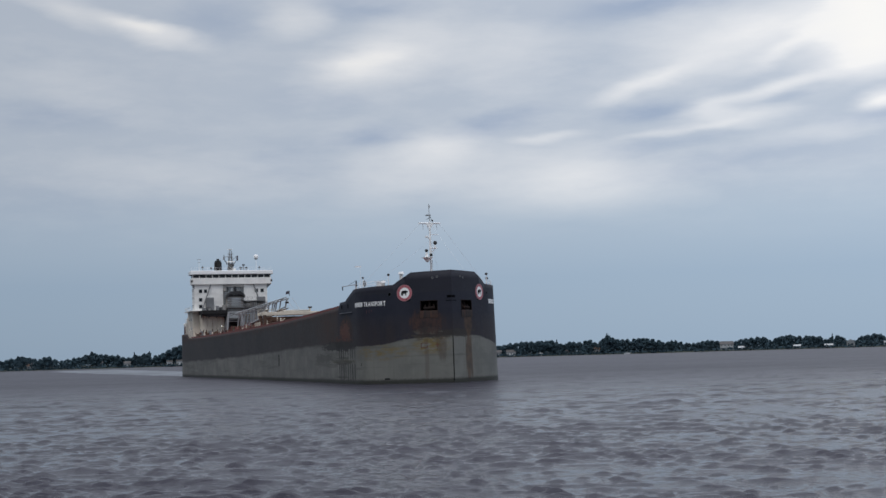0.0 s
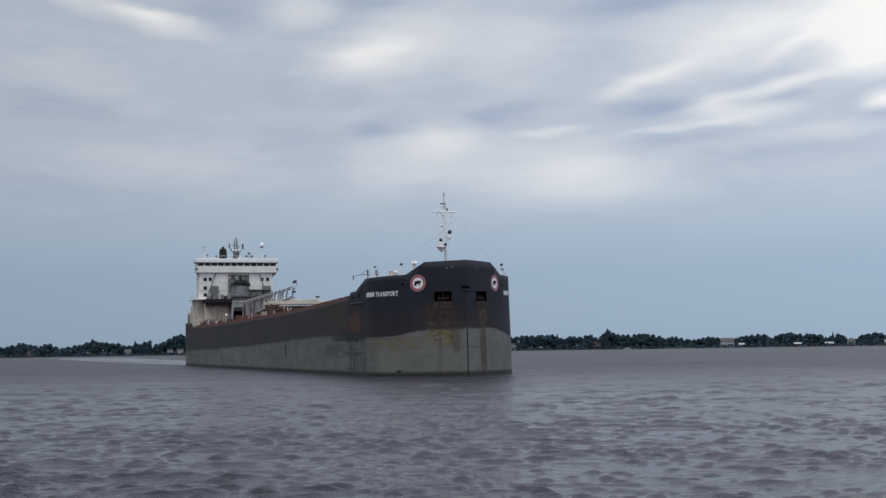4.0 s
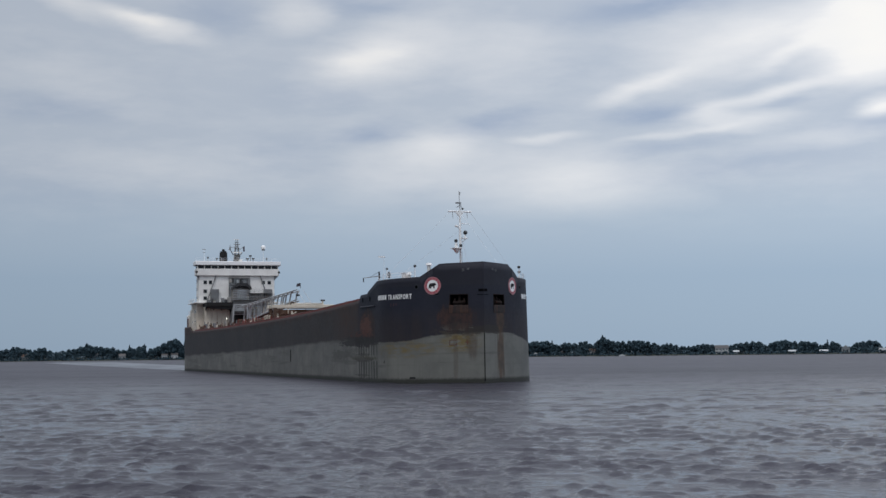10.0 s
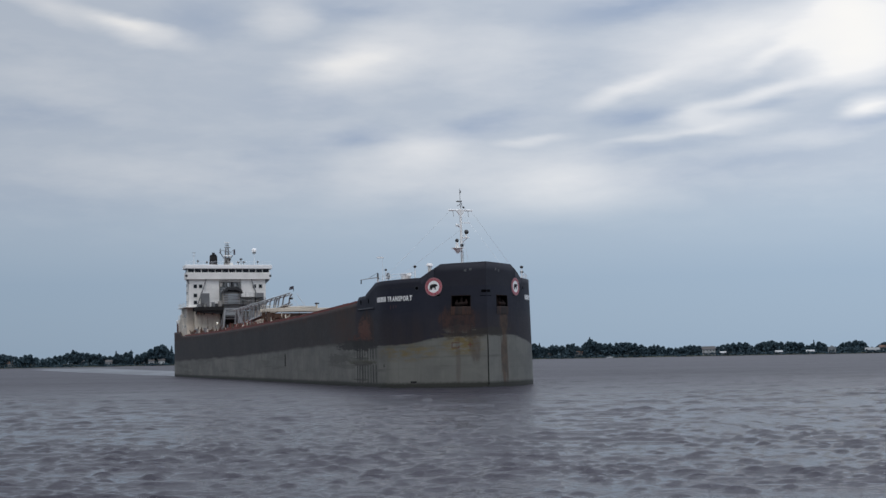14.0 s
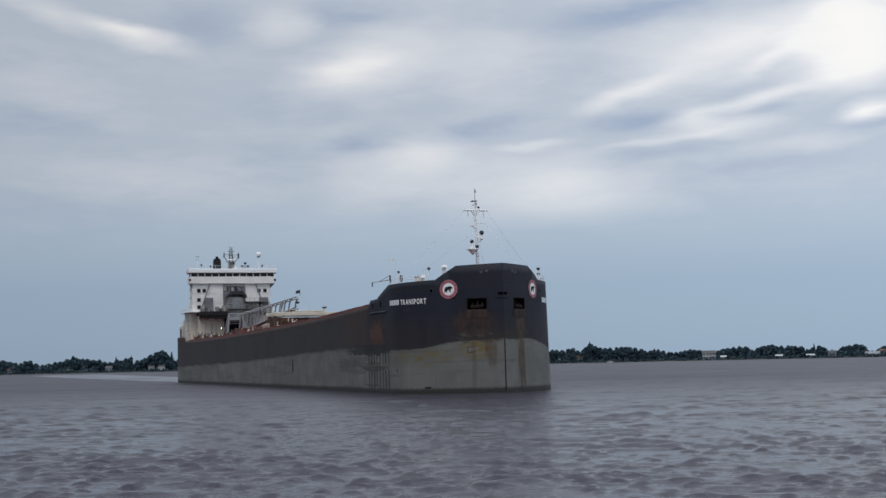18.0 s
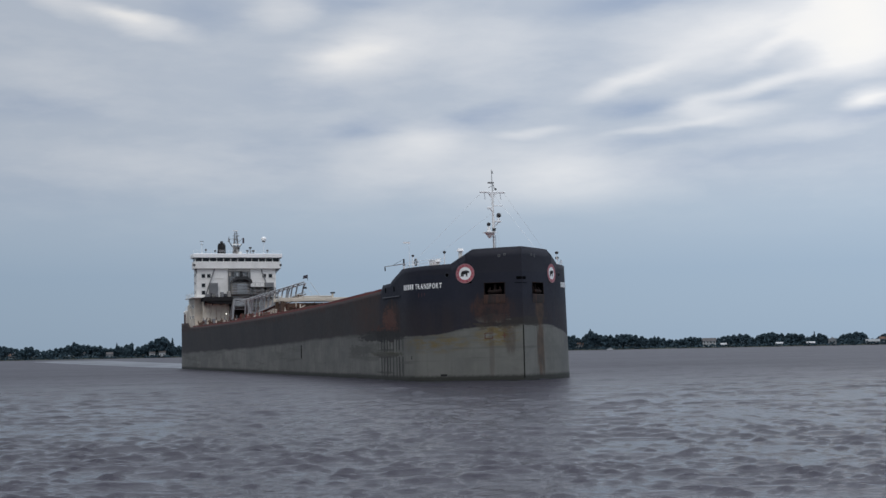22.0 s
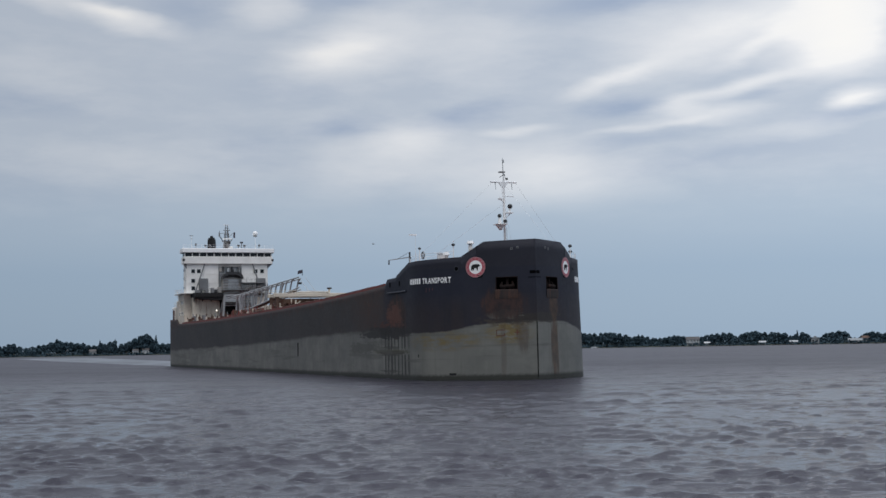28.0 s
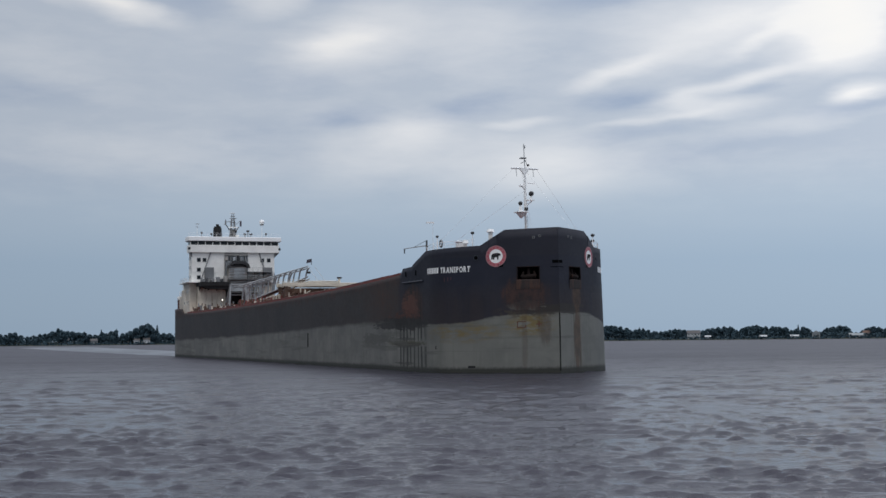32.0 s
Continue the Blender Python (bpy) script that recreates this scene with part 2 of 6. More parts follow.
def hull_paint():
    """Dark navy bow, faded grey side, pale grey-green below an uneven line; rust, scrapes and runs."""
    k = Net("hull_paint")
    xyz = k.n.new("ShaderNodeSeparateXYZ")
    k.l.new(k.obj, xyz.inputs[0])
    x, y, z = xyz.outputs
    patch = k.noise(0.12, 4)
    fine = k.noise(2.2, 5)
    runs = k.noise(1.0, 5, (1.1, 1.1, 0.07), 0.6)
    runs2 = k.noise(2.6, 4, (1.2, 1.2, 0.05), 0.6, (5, 2, 0))
    # the height of the paint line along the hull
    line = k.n.new("ShaderNodeValToRGB")
    k.l.new(k.math("DIVIDE", k.math("ADD", x, 215.0), 215.0), line.inputs[0])
    for at, level in ((0.35, 4.5), (0.59, 5.3), (0.756, 6.0), (0.88, 6.25), (0.905, 6.2), (0.925, 5.6), (0.96, 5.6), (0.983, 6.7)):
        e = line.color_ramp.elements.new(at)
        e.color = (level / 10,) * 3 + (1,)
    first, last = line.color_ramp.elements[0], line.color_ramp.elements[-1]
    first.color, last.color = (0.41,) * 3 + (1,), (0.69,) * 3 + (1,)
    level = k.math("MULTIPLY", line.outputs[0], 10.0)
    ragged = k.math("ADD", k.math("MULTIPLY", k.math("SUBTRACT", k.noise(0.16, 6, (0.5, 0.5, 1)), 0.5), 1.6), k.math("MULTIPLY", k.math("SUBTRACT", fine, 0.5), 0.25))
    over = k.math("SUBTRACT", z, k.math("ADD", level, ragged))
    soft = k.math("DIVIDE", over, k.math("ADD", 0.28, k.math("MULTIPLY", k.above(x, -24.0, -34.0), 0.5)))
    upper = k.above(soft, -0.5, 0.5)
    bow = k.above(k.math("ADD", x, k.math("MULTIPLY", fine, 0.8)), -24.6, -23.6)
    # side, bow and lower colours, each mottled
    side = k.mix(k.above(patch, 0.3, 0.7), (0.030, 0.0285, 0.031, 1), (0.041, 0.037, 0.038, 1))
    side = k.mix(k.math("MULTIPLY", k.math("MULTIPLY", k.above(x, -95.0, -30.0), k.above(k.noise(0.25, 5, (0.8, 0.8, 1.6), 0.6, (6, 1, 2)), 0.3, 0.65)), 0.6), side, (0.036, 0.026, 0.022, 1))
    side = k.mix(k.math("MULTIPLY", k.above(runs, 0.5, 0.75), 0.3), side, (0.030, 0.027, 0.028, 1))
    navy = k.mix(k.above(k.noise(0.3, 5), 0.3, 0.75), (0.0095, 0.0115, 0.0215, 1), (0.0145, 0.017, 0.0295, 1))
    navy = k.mix(k.math("MULTIPLY", k.math("MULTIPLY", k.above(k.math("ADD", k.math("MULTIPLY", runs, 0.6), k.math("MULTIPLY", patch, 0.4)), 0.3, 0.56), k.above(z, 11.4, 7.6)), 0.5), navy, (0.033, 0.0235, 0.0215, 1))
    low = k.mix(k.above(patch, 0.35, 0.65), (0.182, 0.18, 0.165, 1), (0.138, 0.138, 0.13, 1))
    blotch = k.noise(0.32, 5, (0.6, 0.6, 0.9), 0.6, (4, 4, 2))
    low = k.mix(k.math("MULTIPLY", k.above(blotch, 0.42, 0.62), 0.55), low, (0.086, 0.088, 0.085, 1))
    low = k.mix(k.math("MULTIPLY", k.above(k.noise(0.6, 5, (0.8, 0.8, 0.5), 0.6, (9, 1, 5)), 0.55, 0.7), 0.5), low, (0.19, 0.187, 0.168, 1))
    low = k.mix(k.math("MULTIPLY", k.above(runs, 0.48, 0.74), 0.6), low, (0.105, 0.105, 0.093, 1))
    low = k.mix(k.math("MULTIPLY", k.above(x, -30.0, -10.0), 0.35), low, (0.118, 0.122, 0.107, 1))
    # yellow-brown staining on the pale paint of the bow
    stain = k.math("MULTIPLY", k.math("ADD", k.spot((-1.9, -3.0, 5.5), (3.0, 4.2, 1.8)), k.spot((-8.0, -9.0, 4.6), (7, 5, 1.5))), 1.9, True)
    stain = k.math("MULTIPLY", stain, k.above(k.noise(0.7, 6, (0.8, 0.8, 2.4), 0.65), 0.40, 0.62))
    low = k.mix(stain, low, (0.145, 0.110, 0.047, 1))
    c = k.mix(upper, low, k.mix(bow, side, navy))
    # a rubbed, brownish edge along the line at the bow
    edge = k.math("MULTIPLY", k.spot((-2.0, -3.0, 6.9), (3.6, 5.5, 1.1)), k.above(k.noise(1.2, 5, (1, 1, 2.0)), 0.42, 0.6))
    c = k.mix(k.math("MULTIPLY", edge, 1.4, True), c, (0.055, 0.045, 0.033, 1))
    # dark scrapes and rubbed patches along the line round the stem
    def blotch(centre, radii, grain, spread=0.9, soft=0.1, at=0.5):
        """A ragged patch: a spot whose edge follows a grain."""
        spot = k.spot(centre, radii)
        v = k.math("ADD", k.math("MULTIPLY", spot, 1.3), k.math("MULTIPLY", k.math("SUBTRACT", grain, 0.5), spread))
        return k.math("MULTIPLY", k.above(v, at - soft, at + soft), k.above(spot, 0.02, 0.2))

    flat = k.noise(0.9, 5, (0.6, 0.6, 2.6), 0.65, (2, 6, 4))
    drip = k.noise(1.5, 5, (1.6, 1.6, 0.12), 0.7, (1, 3, 7))
    mottle = k.noise(1.1, 6, (0.9, 0.9, 0.7), 0.7, (8, 2, 3))
    c = k.mix(k.math("MULTIPLY", blotch((-1.6, 0.0, 7.25), (3.4, 8.5, 1.0), flat, 1.6), 0.85), c, (0.030, 0.026, 0.023, 1))
    c = k.mix(k.math("MULTIPLY", blotch((-2.2, -3.4, 7.7), (2.6, 3.8, 0.9), k.noise(1.2, 5, (0.7, 0.7, 3.0), 0.6, (5, 5, 1)), 1.7), 0.6), c, (0.115, 0.108, 0.098, 1))
    # rust: below the anchor pockets, on the shoulder, on the side plates aft of the bow, along the deck edge
    brown = k.mix(k.above(mottle, 0.35, 0.65), (0.016, 0.012, 0.012, 1), (0.055, 0.025, 0.019, 1))
    ochre = k.mix(k.above(mottle, 0.35, 0.65), (0.040, 0.026, 0.019, 1), (0.085, 0.050, 0.030, 1))
    c = k.mix(k.math("MULTIPLY", blotch((-2.1, -3.5, 9.0), (3.3, 4.6, 3.2), k.math("ADD", k.math("MULTIPLY", drip, 0.6), k.math("MULTIPLY", mottle, 0.4)), 1.5, 0.2), 0.85), c, brown)
    c = k.mix(k.math("MULTIPLY", blotch((-2.0, 3.3, 8.7), (1.5, 1.7, 2.8), drip, 1.2, 0.2), 0.9), c, ochre)
    c = k.mix(k.math("MULTIPLY", blotch((-2.0, 3.2, 3.6), (1.6, 1.5, 7.0), drip, 1.9, 0.3), 0.8), c, ochre)
    c = k.mix(k.math("MULTIPLY", blotch((-2.2, -3.6, 3.4), (0.6, 0.5, 6.0), drip, 1.8, 0.3), 0.32), c, ochre)
    c = k.mix(k.math("MULTIPLY", blotch((-1.2, -1.2, 5.0), (1.3, 1.5, 3.2), drip, 1.5, 0.25), 0.5), c, ochre)
    c = k.mix(k.math("MULTIPLY", blotch((-19.0, -11.5, 7.9), (5.2, 4.0, 3.7), mottle, 1.1, 0.15, 0.3), 0.95), c, k.mix(k.above(drip, 0.4, 0.62), (0.012, 0.0085, 0.008, 1), (0.052, 0.022, 0.016, 1)))
    c = k.mix(k.math("MULTIPLY", blotch((-19.8, -11.5, 7.6), (4.4, 4.0, 3.0), flat, 2.0, 0.2, 0.42), 0.85), c, (0.092, 0.038, 0.026, 1))
    c = k.mix(k.math("MULTIPLY", blotch((-22.5, -11.5, 6.5), (8.0, 4.0, 1.6), flat, 3.2, 0.15, 0.5), 0.95), c, k.mix(k.above(fine, 0.35, 0.65), (0.024, 0.013, 0.012, 1), (0.085, 0.03, 0.02, 1)))
    plates = k.math("MULTIPLY", k.spot((-31.0, -11.5, 9.8), (10.0, 3.0, 5.2)), 0.85)
    rusty = k.math("MULTIPLY", plates, k.above(k.math("ADD", k.math("MULTIPLY", runs2, 0.5), k.math("MULTIPLY", k.noise(1.5, 6, (1, 1, 0.45), 0.7), 0.5)), 0.28, 0.68))
    c = k.mix(k.math("MULTIPLY", rusty, 1.5, True), c, k.mix(k.above(fine, 0.3, 0.7), (0.034, 0.019, 0.015, 1), (0.064, 0.032, 0.023, 1)))
    # the top strake is red-brown with rust and old primer, running down in streaks
    sheer = k.math("ADD", k.math("MAXIMUM", k.math("ADD", 12.1, k.math("MULTIPLY", k.math("ADD", x, 28.0), 0.02)), 10.8), 0.0)
    strake = k.math("SUBTRACT", z, sheer)
    strake = k.above(k.math("ADD", strake, k.math("ADD", k.math("MULTIPLY", k.math("SUBTRACT", runs, 0.5), 4.5), k.math("MULTIPLY", k.math("SUBTRACT", mottle, 0.5), 1.2))), -1.3, -0.4)
    strake = k.math("MULTIPLY", strake, k.math("SUBTRACT", 1.0, k.above(x, -24.2, -23.4)))
    c = k.mix(k.math("MULTIPLY", strake, 0.78), c, k.mix(k.above(k.noise(0.7, 5, (1, 1, 1.5)), 0.35, 0.65), (0.024, 0.016, 0.016, 1), (0.056, 0.025, 0.020, 1)))
    # black scrape with drips where fenders rubbed the shoulder
    soot = (0.017, 0.016, 0.016, 1)
    c = k.mix(k.math("MULTIPLY", blotch((-24.0, -11.5, 5.9), (15.0, 4.0, 1.1), flat, 1.8, 0.12, 0.36), 0.95), c, soot)
    # the drips: thin runs of unequal length in two tiers, down from the scrape and from a ledge below it
    lane = k.math("SINE", k.math("ADD", k.math("MULTIPLY", x, 4.6), k.math("MULTIPLY", k.noise(0.9, 3, (1, 0, 0.04), 0.6), 9.0)))
    reach = k.noise(2.1, 2, (1, 0, 0), 0.5, (3, 0, 0))
    for top_z, long, middle in ((6.4, 3.2, -19.6), (2.9, 3.2, -19.2)):
        fall = k.math("SUBTRACT", z, k.math("SUBTRACT", top_z - long, k.math("MULTIPLY", k.math("SUBTRACT", reach, 0.55), 5.0)))
        tier = k.math("MULTIPLY", k.above(fall, 0.0, 0.5), k.above(z, top_z + 0.3, top_z - 0.1))
        tier = k.math("MULTIPLY", tier, k.above(k.spot((middle, -11.5, top_z - 1.5), (9.5, 6.0, 14.0)), 0.3, 0.55))
        c = k.mix(k.math("MULTIPLY", k.math("MULTIPLY", tier, k.above(lane, 0.15, 0.45)), 0.97), c, soot)
    c = k.mix(k.math("MULTIPLY", blotch((-21.0, -11.5, 3.2), (9.0, 3.0, 0.42), flat, 1.0, 0.12, 0.5), 0.9), c, soot)
    for z0, r in ((3.9, 0.3), (2.9, 0.22), (0.75, 0.3)):
        c = k.mix(k.math("MULTIPLY", blotch((-21.5, -11.5, z0), (7.0, 3.0, r), flat, 1.3, 0.15), 0.7), c, (0.035, 0.034, 0.03, 1))
    c = k.mix(k.math("MULTIPLY", blotch((-22.0, -11.5, 3.35), (12.0, 3.0, 0.5), flat, 1.4, 0.15, 0.45), 0.7), c, (0.050, 0.046, 0.024, 1))
    c = k.mix(k.math("MULTIPLY", blotch((-34.0, -11.5, 3.9), (12.0, 3.0, 1.6), flat, 2.4, 0.12, 0.7), 0.55), c, (0.055, 0.054, 0.048, 1))
    long_rub = k.math("MULTIPLY", k.math("MULTIPLY", k.above(k.noise(0.22, 4, (0.25, 0.25, 4.0)), 0.56, 0.66), k.math("SUBTRACT", 1.0, upper)), 0.6)
    c = k.mix(long_rub, c, (0.08, 0.08, 0.072, 1))
    # each plate has aged a little differently
    plate = k.n.new("ShaderNodeTexBrick")
    where = k.n.new("ShaderNodeCombineXYZ")
    k.l.new(x, where.inputs[0]), k.l.new(z, where.inputs[1])
    k.l.new(where.outputs[0], plate.inputs["Vector"])
    plate.inputs["Color1"].default_value, plate.inputs["Color2"].default_value, plate.inputs["Mortar"].default_value = (0, 0, 0, 1), (1, 1, 1, 1), (0.5, 0.5, 0.5, 1)
    plate.inputs["Scale"].default_value, plate.inputs["Mortar Size"].default_value = 1.0, 0.0
    plate.inputs["Brick Width"].default_value, plate.inputs["Row Height"].default_value = 5.2, 3.4
    c = k.mix(k.math("MULTIPLY", plate.outputs["Color"], 0.22), c, k.mix(upper, (0.10, 0.10, 0.092, 1), (0.03, 0.026, 0.026, 1)))
    # wet, weedy foot at the water
    c = k.mix(k.math("MULTIPLY", k.above(k.math("ADD", z, k.math("MULTIPLY", fine, 0.5)), 0.85, 0.35), 0.9), c, (0.02, 0.021, 0.017, 1))
    # plate seams, faintly dented
    seam = k.n.new("ShaderNodeTexBrick")
    place = k.n.new("ShaderNodeCombineXYZ")
    k.l.new(x, place.inputs[0]), k.l.new(z, place.inputs[1])
    k.l.new(place.outputs[0], seam.inputs["Vector"])
    seam.inputs["Scale"].default_value = 1.0
    seam.inputs["Brick Width"].default_value, seam.inputs["Row Height"].default_value = 9.0, 2.3
    seam.inputs["Mortar Size"].default_value, seam.inputs["Mortar Smooth"].default_value = 0.03, 0.6
    c = k.mix(k.math("MULTIPLY", seam.outputs["Fac"], 0.12), c, (0.03, 0.028, 0.026, 1))
    relief = k.math("ADD", k.math("MULTIPLY", k.noise(0.35, 2, (1, 1, 0.8)), 1.0), k.math("MULTIPLY", seam.outputs["Fac"], -0.15))
    k.bump(relief, 0.35, 0.12)
    k.bsdf.inputs["Specular IOR Level"].default_value = 0.3
    return k.done(c, k.math("ADD", 0.58, k.math("MULTIPLY", fine, 0.2)))


M_HULL = hull_paint()
M_NAVY = paint("navy_paint", (0.016, 0.019, 0.03), 0.5, 0.15)
M_WHITE = paint("white_paint", (0.8, 0.785, 0.75), 0.5, 0.22, 0.12)
M_WHITE_RUSTY = paint("rusty_white_paint", (0.70, 0.63, 0.53), 0.55, 0.75, 0.3, rust_colour=(0.2, 0.12, 0.07, 1))
M_CLEAN = paint("clean_white_paint", (0.85, 0.85, 0.84), 0.45, 0.0, 0.06)
M_CREAM = paint("cream_paint", (0.66, 0.6, 0.5), 0.55, 0.5, 0.2)
M_MID = paint("mid_grey_paint", (0.36, 0.34, 0.315), 0.6, 0.45, 0.3)
M_GREY = paint("grey_paint", (0.2, 0.205, 0.21), 0.55, 0.3, 0.3)
M_BOOM = paint("boom_grey_paint", (0.44, 0.465, 0.48), 0.55, 0.25, 0.25)
M_DARK = paint("dark_steel", (0.025, 0.025, 0.027), 0.5, 0.1, 0.3)
M_BLACK = paint("black_paint", (0.008, 0.008, 0.009), 0.85, 0.0, 0.3)
M_OXIDE = paint("oxide_red_deck", (0.19, 0.042, 0.034), 0.7, 0.4, 0.35, rust_colour=(0.06, 0.026, 0.016, 1))
M_RUST = paint("rusted_steel", (0.105, 0.037, 0.025), 0.75, 0.6, 0.45, rust_colour=(0.04, 0.02, 0.014, 1))
M_BROWN = paint("brown_gear", (0.105, 0.058, 0.036), 0.7, 0.6, 0.4)
M_RED = paint("red_enamel", (0.40, 0.075, 0.10), 0.45, 0.1, 0.2)
M_PINK = paint("faded_pink_paint", (0.4, 0.2, 0.21), 0.5, 0.1, 0.2)
M_ANCHOR = paint("rust_stained_dark_steel", (0.018, 0.013, 0.012), 0.85, 0.8, 0.3, rust_colour=(0.05, 0.021, 0.014, 1))
M_BOLSTER = paint("rust_run_steel", (0.026, 0.019, 0.018), 0.8, 0.95, 0.3, rust_colour=(0.06, 0.027, 0.018, 1))
M_MAROON = paint("faded_maroon_paint", (0.06, 0.018, 0.026), 0.6, 0.1, 0.3)
M_GALV = paint("galvanised_steel", (0.45, 0.46, 0.46), 0.45, 0.1, 0.2, 0.4)


def plain(name, colour, rough, metal=0.0, emit=0.0):
    k = Net(name)
    c = k.mix(k.noise(3.0, 3), tuple(colour) + (1,), tuple(v * 0.8 for v in colour) + (1,))
    if emit:
        k.bsdf.inputs["Emission Color"].default_value = tuple(colour) + (1,)
        k.bsdf.inputs["Emission Strength"].default_value = emit
    return k.done(c, rough, metal)


M_GLASS = plain("dark_window_glass", (0.012, 0.014, 0.017), 0.08)
M_LAMP = plain("lit_deck_lamp", (1.0, 0.95, 0.85), 0.4, 0.0, 2.5)
# near-black that paints the shade inside slots and recesses, most of them flat
M_SHADE_BLACK = plain("opening_shade_black", (0.0025, 0.0025, 0.003), 1.0)
M_SHADE_BLACK.node_tree.nodes["Principled BSDF"].inputs["Specular IOR Level"].default_value = 0.05
M_GLASS.node_tree.nodes["Principled BSDF"].inputs["Specular IOR Level"].default_value = 0.25
M_ANCHOR.node_tree.nodes["Principled BSDF"].inputs["Specular IOR Level"].default_value = 0.1
M_FLAG = plain("dark_flag_cloth", (0.05, 0.04, 0.06), 0.8)


def water_material():
    k = Net("lake_water")
    n1 = k.noise(2.2, 4, (0.8, 1.0, 1), 0.62)
    n3 = k.noise(6.0, 3, (0.9, 1.0, 1), 0.55, (1, 9, 0))
    gust = k.noise(0.012, 4, (0.5, 1.4, 1), 0.6)
    streak = k.noise(0.05, 4, (0.22, 1.0, 1), 0.6, (3, 1, 0))
    # the open lake, away from the sheltered near shore, is ruffled all over by the breeze
    apart = k.n.new("ShaderNodeSeparateXYZ")
    k.l.new(k.obj, apart.inputs[0])
    out = k.above(apart.outputs[1], 20.0, 280.0)
    h = k.math("ADD", k.math("MULTIPLY", n1, 0.8), k.math("MULTIPLY", n3, 0.16))
    k.bump(h, 1.0, 0.13)
    k.bsdf.inputs["IOR"].default_value = 1.33
    c = k.mix(k.above(gust, 0.35, 0.65), (0.022, 0.021, 0.031, 1), (0.031, 0.029, 0.041, 1))
    return k.done(c, k.math("ADD", k.math("ADD", 0.04, k.math("MULTIPLY", out, 0.30)), k.math("ADD", k.math("MULTIPLY", gust, 0.05), k.math("MULTIPLY", k.math("MULTIPLY", streak, k.math("ADD", 0.3, out)), 0.16))))


M_WATER = water_material()


def wake_material():
    k = Net("smooth_wake_water")
    n = k.noise(0.4, 4, (0.25, 1, 1))
    k.bump(n, 0.5, 0.15)
    c = k.mix(k.above(k.noise(0.05, 5, (0.3, 1, 1)), 0.4, 0.6), (0.03, 0.033, 0.042, 1), (0.13, 0.14, 0.16, 1))
    k.bsdf.inputs["IOR"].default_value = 1.33
    return k.done(c, 0.35)


def hazed_leaf_material(name, a, b):
    k = Net(name)
    info = k.n.new("ShaderNodeObjectInfo")
    geo = k.n.new("ShaderNodeNewGeometry")
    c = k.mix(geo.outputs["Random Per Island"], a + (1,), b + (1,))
    # a further share of haze blue, differing from tree to tree
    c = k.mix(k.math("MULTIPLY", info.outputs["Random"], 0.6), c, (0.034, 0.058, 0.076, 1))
    k.bsdf.inputs["Specular IOR Level"].default_value = 0.15
    return k.done(c, 0.9)


# leaf greens shifted to blue: the haze over the lake is in the colour
M_HAZED_LEAF = hazed_leaf_material("hazed_broadleaf_foliage", (0.037, 0.064, 0.080), (0.049, 0.080, 0.096))
M_HAZED_FIR = hazed_leaf_material("hazed_conifer_foliage", (0.033, 0.057, 0.072), (0.042, 0.069, 0.084))
M_BARK = paint("bark", (0.09, 0.07, 0.05), 0.85, 0.0, 0.4)
M_LAND = paint("grassy_bank", (0.028, 0.036, 0.02), 0.9, 0.0, 0.4, size=8)
M_SHINGLE = paint("roof_shingles", (0.09, 0.085, 0.085), 0.8, 0.0, 0.3)
M_ROOF_BROWN = paint("brown_roof", (0.12, 0.07, 0.05), 0.8, 0.0, 0.3)
M_SIDING = paint("white_siding", (0.42, 0.44, 0.45), 0.6, 0.0, 0.1)
M_SIDING_GREY = paint("grey_siding", (0.24, 0.26, 0.27), 0.6, 0.0, 0.15)
M_FEATHER = plain("gull_feathers", (0.5, 0.5, 0.5), 0.8)
M_WINGTIP = plain("dark_wing_tips", (0.05, 0.05, 0.05), 0.8)


# ================= mesh helpers =================
def part(name, bm, material, parent=None, label="", smooth=False):
    """Links a bmesh as one mesh object under a thing or under a part."""
    me = bpy.data.meshes.new(name)
    bm.to_mesh(me)
    bm.free()
    me.materials.append(material)
    if smooth:
        me.polygons.foreach_set("use_smooth", [True] * len(me.polygons))
    ob = new(name, me)
    ob.parent = parent
    if label:
        ob["label"] = label
    return ob


def share(name, me, parent, at, turn=0.0):
    """Another object on a mesh that exists."""
    ob = new(name, me)
    ob.parent = parent
    ob.location = at
    ob.rotation_euler = (0, 0, radians(turn))
    return ob


def box(bm, x0, x1, y0, y1, z0, z1, bevel=0.0):
    made = bmesh.ops.create_cube(bm, size=1.0)["verts"]
    bmesh.ops.transform(bm, matrix=Matrix.LocRotScale(((x0 + x1) / 2, (y0 + y1) / 2, (z0 + z1) / 2), None, (abs(x1 - x0), abs(y1 - y0), abs(z1 - z0))), verts=made)
    if bevel:
        edges = list({e for v in made for e in v.link_edges})
        bmesh.ops.bevel(bm, geom=edges, offset=bevel, segments=1, affect="EDGES")
    return bm


def rod(bm, a, b, r, r2=None, seg=8):
    a, b = Vector(a), Vector(b)
    m = Matrix.Translation((a + b) / 2) @ (b - a).to_track_quat("Z", "Y").to_matrix().to_4x4()
    bmesh.ops.create_cone(bm, cap_ends=True, segments=seg, radius1=r, radius2=r if r2 is None else r2, depth=(b - a).length, matrix=m)
    return bm


def ball(bm, at, r, squash=1.0, rings=8):
    m = Matrix.LocRotScale(at, None, (1, 1, squash))
    bmesh.ops.create_uvsphere(bm, u_segments=12, v_segments=rings, radius=r, matrix=m)
    return bm


